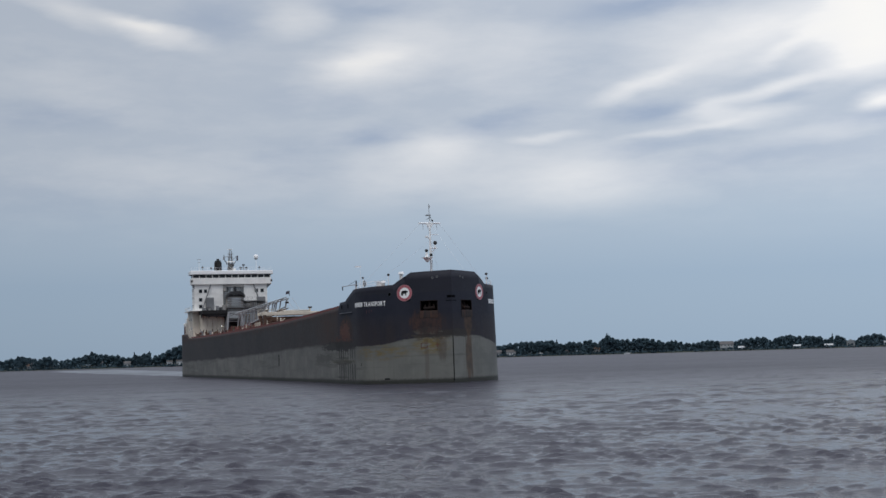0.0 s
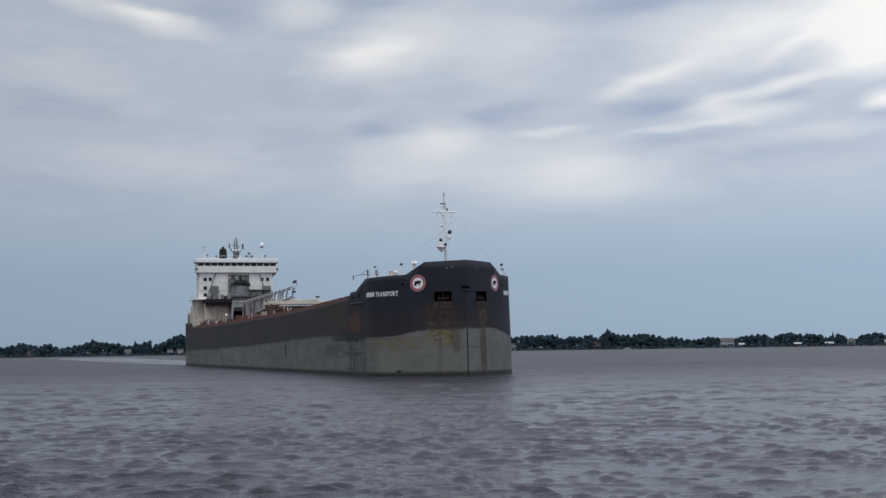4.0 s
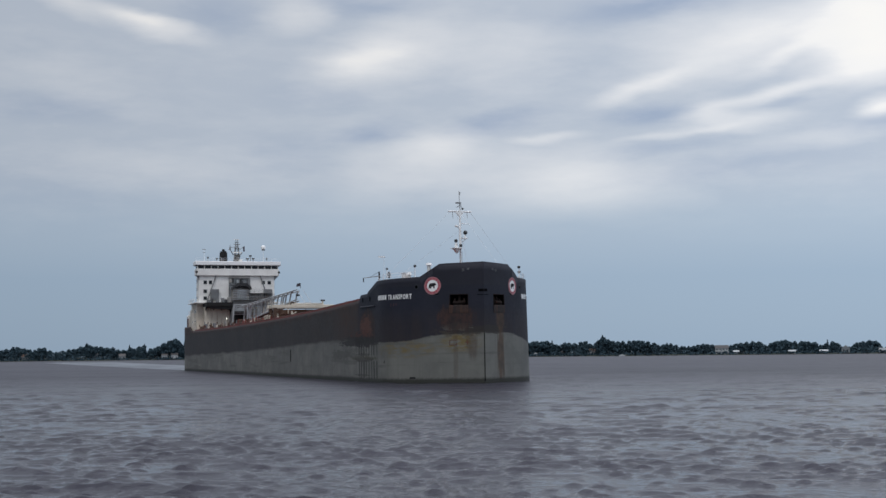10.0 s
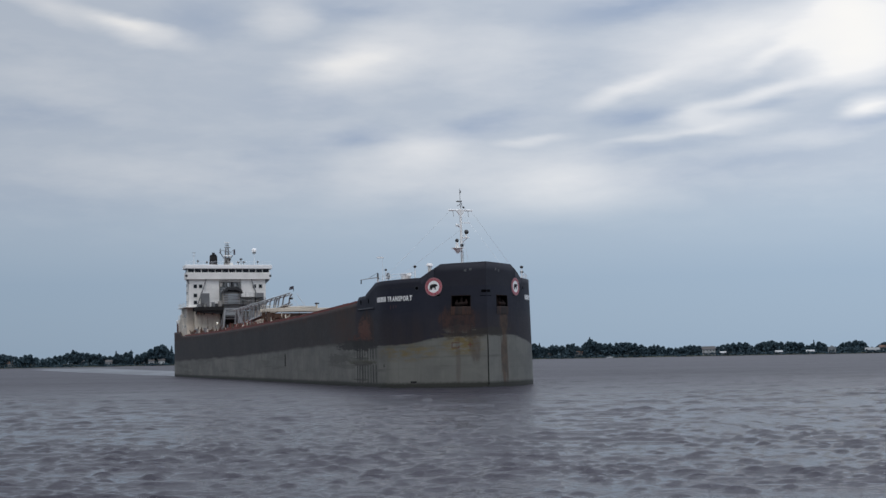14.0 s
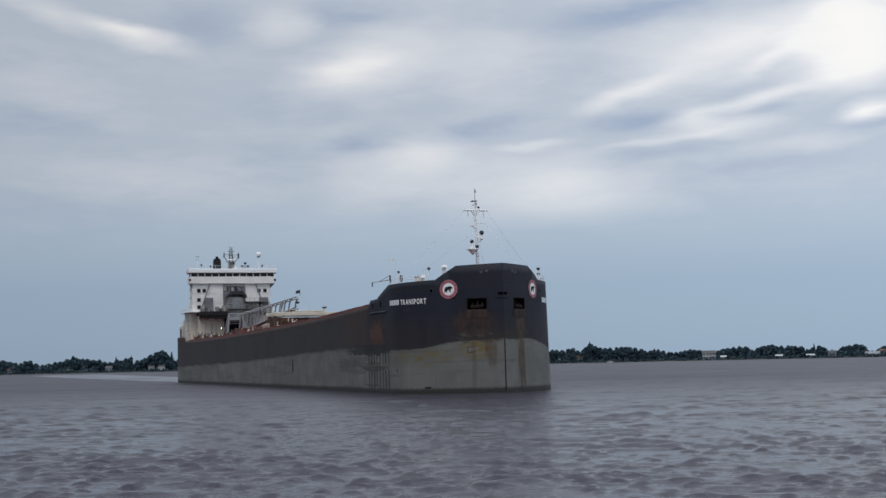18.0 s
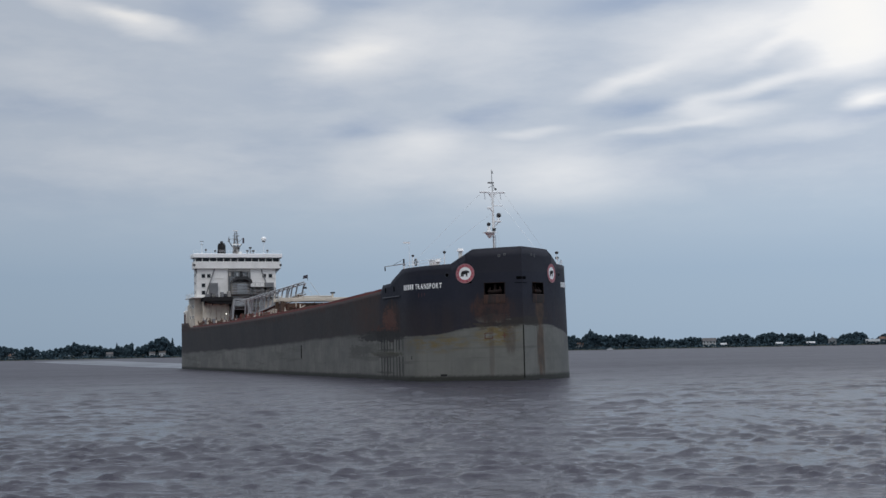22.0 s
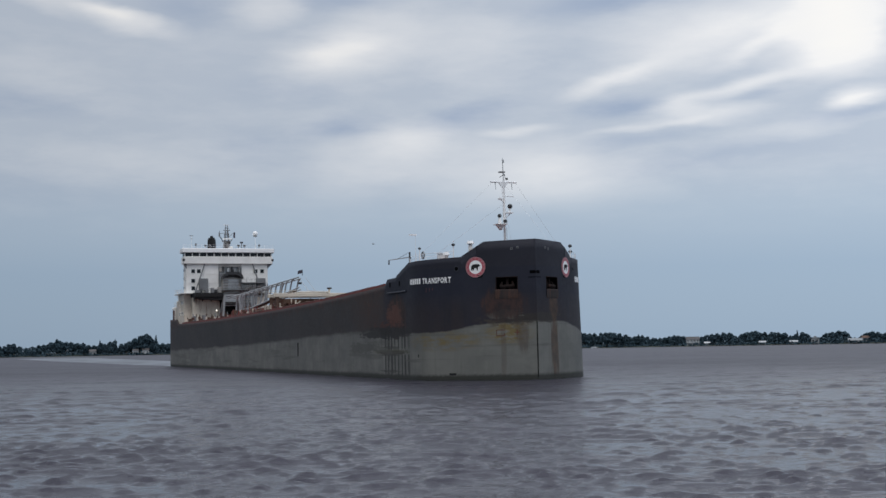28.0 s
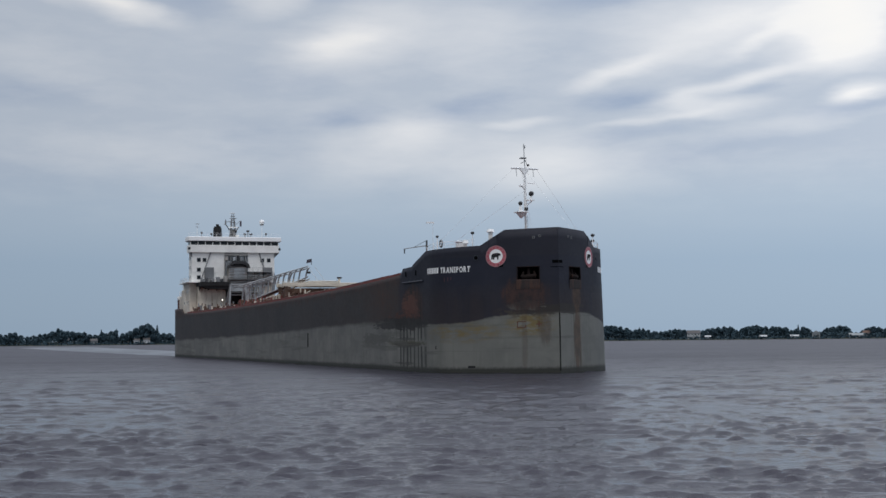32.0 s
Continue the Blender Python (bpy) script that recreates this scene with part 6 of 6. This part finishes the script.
    rail([(-184.7, -2.1, 19.45), (-184.7, 6.7, 19.45)], house, "walkway_rail", 1.0, 1.2, M_GREY)
    bm = box(B(), -188.5, -185.0, 3.0, 9.5, 21.2, 21.35)
    part("walkway", bm, M_GREY, house)
    rail([(-185.0, 3.0, 21.35), (-185.0, 9.4, 21.35)], house, "walkway_rail", 1.0, 1.2, M_GREY)
    for k in range(10):
        f = k / 9
        part("stair_tread", box(B(), -186.4, -185.5, 3.4 + 3.2 * f, 3.9 + 3.2 * f, 19.5 + 1.7 * f, 19.56 + 1.7 * f), M_GREY, walk_part)
    for k, (y0, y1, z) in enumerate(((-1.8, 6.9, 15.4), (-1.8, 5.6, 16.6), (2.6, 8.8, 17.8), (-2.0, 3.4, 23.6))):
        part("cross_pipe", rod(B(), (-185.6 - 0.3 * k, y0, z), (-185.6 - 0.3 * k, y1, z), 0.16), (M_BOOM, M_GREY)[k % 2], house)
    for k, y in enumerate((3.2, 4.4, 5.6, 6.8)):
        part("pipe_riser", rod(B(), (-185.8, y, 11.2), (-185.8, y, 19.3), 0.13), (M_BOOM, M_GREY)[k % 2], house)
    # lattice of stairs, hoses and staging beside the casing
    for k, z in enumerate((18.0, 18.9, 20.2)):
        part("staging", box(B(), -187.6, -185.2, 3.0, 7.2 + 1.4 * k, z, z + 0.1), M_GREY, house)
    for k in range(9):
        y = 3.1 + 0.85 * k
        bm = rod(B(), (-185.3, y, 17.6), (-185.3, y + (0.5 if k % 2 else 0.0), 21.3 if k < 5 else 20.9), 0.08, seg=6)
        rod(bm, (-185.2, y, 19.0), (-185.2, y + 1.2, 20.2 + 0.2 * (k % 3)), 0.06, seg=6)
        part("staging_strut", bm, (M_GREY, M_MID, M_BROWN)[k % 3], house)
    for k in range(6):
        y = 3.3 + 1.05 * k
        part("hose_reel", rod(B(), (-185.6, y, 18.5 + 0.35 * (k % 3)), (-185.2, y, 18.5 + 0.35 * (k % 3)), 0.34, seg=12), (M_MID, M_GREY)[k % 2], house)
    for k in range(5):
        z = 18.3 + 0.75 * k
        part("casing_pipe", rod(B(), (-185.7, -1.5, z), (-185.7, 3.0, z + 0.15), 0.07, seg=6), (M_GREY, M_BROWN)[k % 2], casing)
    part("catwalk", box(B(), -187, -184.8, -2.0, 6.6, 15.9, 16.05), M_GREY, house)
    part("light_panel", box(B(), -185.9, -185.75, -1.4, 2.8, 16.3, 17.9), M_BOOM, house)
    part("aft_deckhouse", box(B(), -207.5, -199, -10.6, -8.4, 11.0, 15.6, 0.08), M_WHITE_RUSTY, house)
    part("aft_deckhouse", box(B(), -204, -199, -10.7, -8.4, 15.6, 17.2, 0.08), M_WHITE_RUSTY, house)
    rail([(-199.2, -10.6, 17.2), (-203.9, -10.6, 17.2)], house, "deckhouse_rail", 1.0, 1.5, M_WHITE)
    rail([(-204.1, -10.5, 15.6), (-207.4, -10.5, 15.6)], house, "deckhouse_rail", 1.0, 1.1, M_WHITE)
    clutter = random.Random(21)
    for k in range(16):
        y, h = -10.6 + 0.56 * k, clutter.uniform(0.5, 1.6)
        part("foot_locker", box(B(), -184.5 - clutter.uniform(0, 1.5), -183.3, y, y + clutter.uniform(0.3, 0.55), 10.4, 11.3 + h, 0.05), (M_BROWN, M_RUST, M_GREY, M_WHITE_RUSTY)[k % 4], house, "small rusty locker or pipe stack")
    # machinery in the dark opening below
    rng = random.Random(5)
    for k in range(9):
        y = -1.8 + 0.6 * k
        part("machinery", box(B(), -192 - rng.uniform(0, 2), -190 + rng.uniform(0, 3), y, y + 0.5, 10.4, 12.0 + rng.uniform(0, 2.2), 0.05), (M_GREY, M_RUST, M_DARK)[k % 3], house, "dim deck machinery")
    for k in range(30):
        y = -10.8 + 0.5 * k
        part("rail_stanchion", rod(B(), (-184.0 + rng.uniform(-1, 1), y, 10.8), (-184.0, y + rng.uniform(-0.6, 0.6), 11.9 + rng.uniform(0, 1.9)), 0.13), (M_BROWN, M_RUST, M_GREY)[k % 3], house)
    return house


after_house = make_after_house()


def make_top_hamper():
    bm = rod(B(), (-207, -0.55, 26.3), (-207, -0.55, 34.3), 1.3, 1.12, 16)
    funnel = part("funnel", bm, M_BLACK, ship, "squat black funnel behind the wheelhouse")
    part("funnel_band", rod(B(), (-207, -0.55, 32.2), (-207, -0.55, 32.7), 1.24, 1.22, 16), M_NAVY, funnel)
    for dy, h in ((-0.45, 34.7), (0.5, 34.8), (0.05, 35.3)):
        part("exhaust_pipe", rod(B(), (-207, -0.6 + dy, 33.7), (-207, -0.6 + dy, h), 0.42, seg=10), M_BLACK, funnel)
    part("engine_casing", box(B(), -210, -203, -4.5, 4.0, 26.3, 28.6, 0.1), M_WHITE, funnel)
    # the radar mast: a small lattice tower
    mast = new("radar_mast")
    mast.parent = ship
    mast["label"] = "grey lattice radar mast on the wheelhouse roof"
    x, y = -193.5, 0.9
    for dx, dy in ((-0.7, -0.8), (0.7, -0.8), (-0.7, 0.8), (0.7, 0.8)):
        part("leg", rod(B(), (x + dx, y + dy, 30.3), (x + dx * 0.35, y + dy * 0.35, 35.6), 0.13), M_GREY, mast)
    part("mast_trunk", box(B(), x - 0.5, x + 0.5, y - 0.75, y + 0.65, 30.3, 32.6, 0.08), M_MID, mast)
    for k in range(5):
        z = 30.9 + k * 0.95
        s = 1 - 0.65 * (z - 30.3) / 5.3
        bm = B()
        rod(bm, (x + 0.7 * s, y - 0.8 * s, z), (x + 0.7 * s, y + 0.8 * s, z), 0.05), rod(bm, (x - 0.7 * s, y - 0.8 * s, z), (x - 0.7 * s, y + 0.8 * s, z), 0.05)
        rod(bm, (x + 0.7 * s, y - 0.8 * s, z), (x + 0.65 * s, y + 0.75 * s, z + 0.9), 0.05)
        part("brace", bm, M_GREY, mast)
    part("platform", box(B(), x - 0.9, x + 0.9, y - 1.1, y + 1.1, 32.6, 32.75), M_GREY, mast)
    part("platform", box(B(), x - 0.6, x + 0.7, y - 0.7, y + 0.7, 34.5, 34.62), M_GREY, mast)
    part("radar_scanner", box(B(), x + 0.7, x + 0.95, y - 1.2, y + 1.2, 33.1, 33.4, 0.05), M_WHITE, mast)
    part("radar_scanner", box(B(), x + 0.2, x + 0.4, y - 0.9, y + 0.9, 35.55, 35.75, 0.04), M_GREY, mast)
    bm = B()
    rod(bm, (x, y, 35.0), (x, y - 2.0, 34.7), 0.07), rod(bm, (x, y - 2.0, 34.0), (x, y - 2.0, 35.0), 0.12), rod(bm, (x, y - 1.4, 33.6), (x, y - 2.3, 34.2), 0.07)
    part("yard_arm", bm, M_GREY, mast)
    bm = rod(B(), (x, y + 0.4, 33.8), (x, y + 2.2, 35.2), 0.06)
    part("gaff", bm, M_GREY, mast)
    part("flag", prism(B(), [(x, 33.6), (x - 0.5, 33.7), (x - 0.4, 35.0), (x, 35.1)], "y", y + 1.9, y + 2.3), M_FLAG, mast, "dark furled flag")
    for dx, dy in ((-0.2, -0.3), (0.2, -0.3), (-0.2, 0.3), (0.2, 0.3)):
        part("upper_leg", rod(B(), (x + dx, y + dy, 35.6), (x + dx * 0.7, y + dy * 0.7, 37.0), 0.06), M_GREY, mast)
    part("top_platform", box(B(), x - 0.35, x + 0.35, y - 0.55, y + 0.55, 36.2, 36.3), M_GREY, mast)
    part("top_scanner", box(B(), x - 0.1, x + 0.1, y - 0.85, y + 0.7, 37.0, 37.15, 0.03), M_WHITE, mast)
    bm = B()
    rod(bm, (x, y - 1.0, 32.7), (x, y - 1.75, 33.9), 0.1), rod(bm, (x, y - 1.75, 33.9), (x, y - 1.9, 35.4), 0.08)
    rod(bm, (x, y + 1.0, 32.7), (x, y + 1.6, 33.4), 0.1)
    part("side_bracket", bm, M_DARK, mast)
    part("lower_lamp", ball(B(), (x + 0.9, y + 0.6, 32.2), 0.32), M_DARK, mast)
    part("lower_lamp", ball(B(), (x + 0.9, y - 0.5, 31.6), 0.28), M_DARK, mast)
    part("roof_box", box(B(), x + 0.9, x + 2.2, y + 0.4, y + 1.2, 30.35, 31.2, 0.08), M_WHITE, mast)
    # domes, lamps and small aerials along the roof
    for (px, py, z, r) in ((-193.5, 8.6, 34.85, 0.7),):
        stalk = part("dome_mast", rod(B(), (px, py, 30.3), (px, py, z - 0.4), 0.06, 0.05), M_CLEAN, ship)
        part("radome", ball(B(), (px, py, z), r, 0.95, 10), M_CLEAN, stalk, "white satellite dome", True)
        part("dome_base", rod(B(), (px, py, z - 0.85), (px, py, z - 0.55), 0.5, seg=12), M_GREY, stalk)
    pole = part("aerial_pole", rod(B(), (-193.5, -8.4, 30.3), (-193.5, -8.4, 34.2), 0.045), M_CLEAN, ship)
    part("crossbar", box(B(), -193.6, -193.4, -8.9, -7.9, 34.0, 34.15), M_GREY, pole)
    part("crossbar", box(B(), -193.6, -193.4, -8.8, -8.0, 33.2, 33.3), M_GREY, pole)
    for py, z in ((-8.1, 31.2), (8.6, 31.1), (-5.6, 30.9)):
        stand = part("searchlight_stand", rod(B(), (FRONT - 0.5, py, 30.3), (FRONT - 0.5, py, z), 0.06), M_GREY, ship)
        part("searchlight", ball(B(), (FRONT - 0.4, py, z + 0.2), 0.3), M_DARK, stand)
    for dy in (3.3, 4.1, 4.9):
        stand = part("aerial", rod(B(), (FRONT - 1.5, dy, 30.3), (FRONT - 1.5, dy, 31.2 + (0.8 if dy == 4.1 else 0.0)), 0.12), M_GREY, ship)
        part("head", box(B(), FRONT - 1.8, FRONT - 1.2, dy - 0.35, dy + 0.35, 31.1 + (0.8 if dy == 4.1 else 0.0), 31.5 + (0.8 if dy == 4.1 else 0.0), 0.05), M_DARK, stand)
    rail([(FRONT + 0.9, -11.6, 30.35), (FRONT + 0.9, 12.1, 30.35)], ship, "roof_rail", 0.9, 2.4, M_CLEAN, (0.9, 0.45), 0.02)


make_top_hamper()


def make_stern_gear():
    rail([(-198, -10.9, 12.2), (-206, -10.2, 12.3), (-213, -8.5, 12.35)], ship, "stern_rail", 1.0, 1.8, M_WHITE)
    for k in range(5):
        x = -197.5 - 2.4 * k
        bm = rod(B(), (x, -10.4, 11.0), (x, -10.4, 12.7 + 0.4 * (k % 3)), 0.3 if k % 2 else 0.18, seg=8)
        part("stern_fitting", bm, (M_RUST, M_WHITE_RUSTY)[k % 2], ship, "rusty fitting on the after deck")
    part("life_raft", rod(B(), (-212.5, -10.0, 15.4), (-210.4, -10.0, 15.4), 0.55, seg=12), M_CLEAN, ship, "white life raft canister")
    part("raft_cradle", box(B(), -212.6, -210.3, -10.4, -9.6, 11.2, 14.9, 0.05), M_RUST, ship)
    part("mooring_winch", rod(B(), (-208, -10.4, 14.6), (-208, -8.6, 14.6), 0.7, seg=14), M_DARK, ship)
    bm = B()
    for k in range(12):
        box(bm, -190.6 - 0.45 * k, -190.2 - 0.45 * k, -11.75, -11.1, 12.2 + 0.53 * k, 12.26 + 0.53 * k)
    rod(bm, (-190.0, -11.75, 12.9), (-196.0, -11.75, 19.5), 0.05, seg=6)
    part("side_stair", bm, M_WHITE_RUSTY, after_house, "steep white stair up the house side")
    part("stern_staff", rod(B(), (-209.5, -10.3, 12.2), (-209.5, -10.3, 17.2), 0.06), M_WHITE, ship)
    part("stern_lockers", box(B(), -212.5, -209.5, -9.6, -7.6, 11.4, 13.6, 0.08), M_WHITE_RUSTY, ship)


make_stern_gear()


# ---- the smooth trail astern ----
def make_wake():
    points, faces = [], []
    n = 40
    for i in range(n + 1):
        d = 214 + 640 * (i / n) ** 1.3
        w = 8 + 18 * (i / n) ** 0.7 + 2.5 * noise.noise((i * 0.6, 0, 0))
        for j in range(9):
            f = j / 4 - 1
            points.append((-d, f * w, 0.10 * (1 - f * f) + 0.03))
        if i:
            a, c = (i - 1) * 9, i * 9
            faces += [(a + j, a + j + 1, c + j + 1, c + j) for j in range(8)]
    ob = new("wake", flat_mesh("wake", points, faces, wake_material(), True))
    return tagged(ob, "smooth pale trail of churned water astern", "wake", kind="stuff")


wake = make_wake()


# ---- a gull ----
def make_gull():
    gull = tagged(new("gull"), "small grey and white gull in flight", "bird")
    bm = ball(B(), (0, 0, 0), 0.11)
    bmesh.ops.scale(bm, vec=(2.6, 1, 1), verts=bm.verts)
    part("body", bm, M_FEATHER, gull)
    part("head", ball(B(), (0.3, 0, 0.05), 0.075), M_FEATHER, gull)
    part("beak", rod(B(), (0.36, 0, 0.05), (0.44, 0, 0.03), 0.02, 0.005), M_WINGTIP, gull)
    part("tail", prism(B(), [(-0.25, -0.05), (-0.5, -0.1), (-0.5, 0.1), (-0.25, 0.05)], "z", -0.01, 0.02), M_FEATHER, gull)
    wings = []
    for side in (-1, 1):
        bm = B()
        prism(bm, [(0.12, side * 0.05), (0.14, side * 0.4), (0.0, side * 0.62), (-0.14, side * 0.4), (-0.12, side * 0.05)], "z", 0.0, 0.02)
        wing = part("wing", bm, M_FEATHER, gull)
        part("wing_tip", prism(B(), [(0.07, side * 0.5), (-0.22, side * 0.8), (-0.1, side * 0.45)], "z", 0.003, 0.018), M_WINGTIP, wing)
        wings.append((wing, side))
    return gull, wings


gull, gull_wings = make_gull()


# ================= what moves =================
def motions():
    # she comes on at a slow, even speed, a touch down by the starboard side
    rows, wake_rows = [], []
    for t in range(0, 33):
        s = 1.4753 * (t - 16)
        turn = -68.1058 - 0.00185 * (t - 16)
        x, y = 2.55 + s * math.cos(radians(turn)), 170.32 + s * math.sin(radians(turn))
        rows.append((t, pose(x, y, 0, 0.2688, 0, turn)))
        wake_rows.append((t, pose(x, y, LEVEL, 0, 0, turn)))
    walk(ship, rows)
    walk(wake, wake_rows)
    # the chop drifts with the wind
    walk(water, [(t, pose(-0.1 * t, -0.34 * t, LEVEL)) for t in range(0, 33)])
    # the gull rises from behind the bow, crosses to the after house and drops behind it
    way = [(0, -14, 358, 5), (24, -14, 358, 5), (26, -16, 358, 12), (27, -20, 358, 26), (27.5, -22.5, 358, 31), (28.0, -25, 358, 33.3), (28.5, -27, 357.8, 33.9), (29.0, -32.4, 357.3, 34.5), (29.5, -41, 356.4, 34.2),
           (30.0, -51.3, 355.2, 33.1), (30.6, -63, 354, 29), (31.2, -68, 354, 25), (32.0, -70, 354, 23)]
    walk(gull, [(t, pose(x, y, z, 18 * math.sin(t * 2.1), 0, 178)) for t, x, y, z in way])
    for wing, side in gull_wings:
        walk(wing, [(k * 0.25, pose(0, 0, 0, side * 24 * math.sin(k * 1.6), 0, 0)) for k in range(129)])


motions()
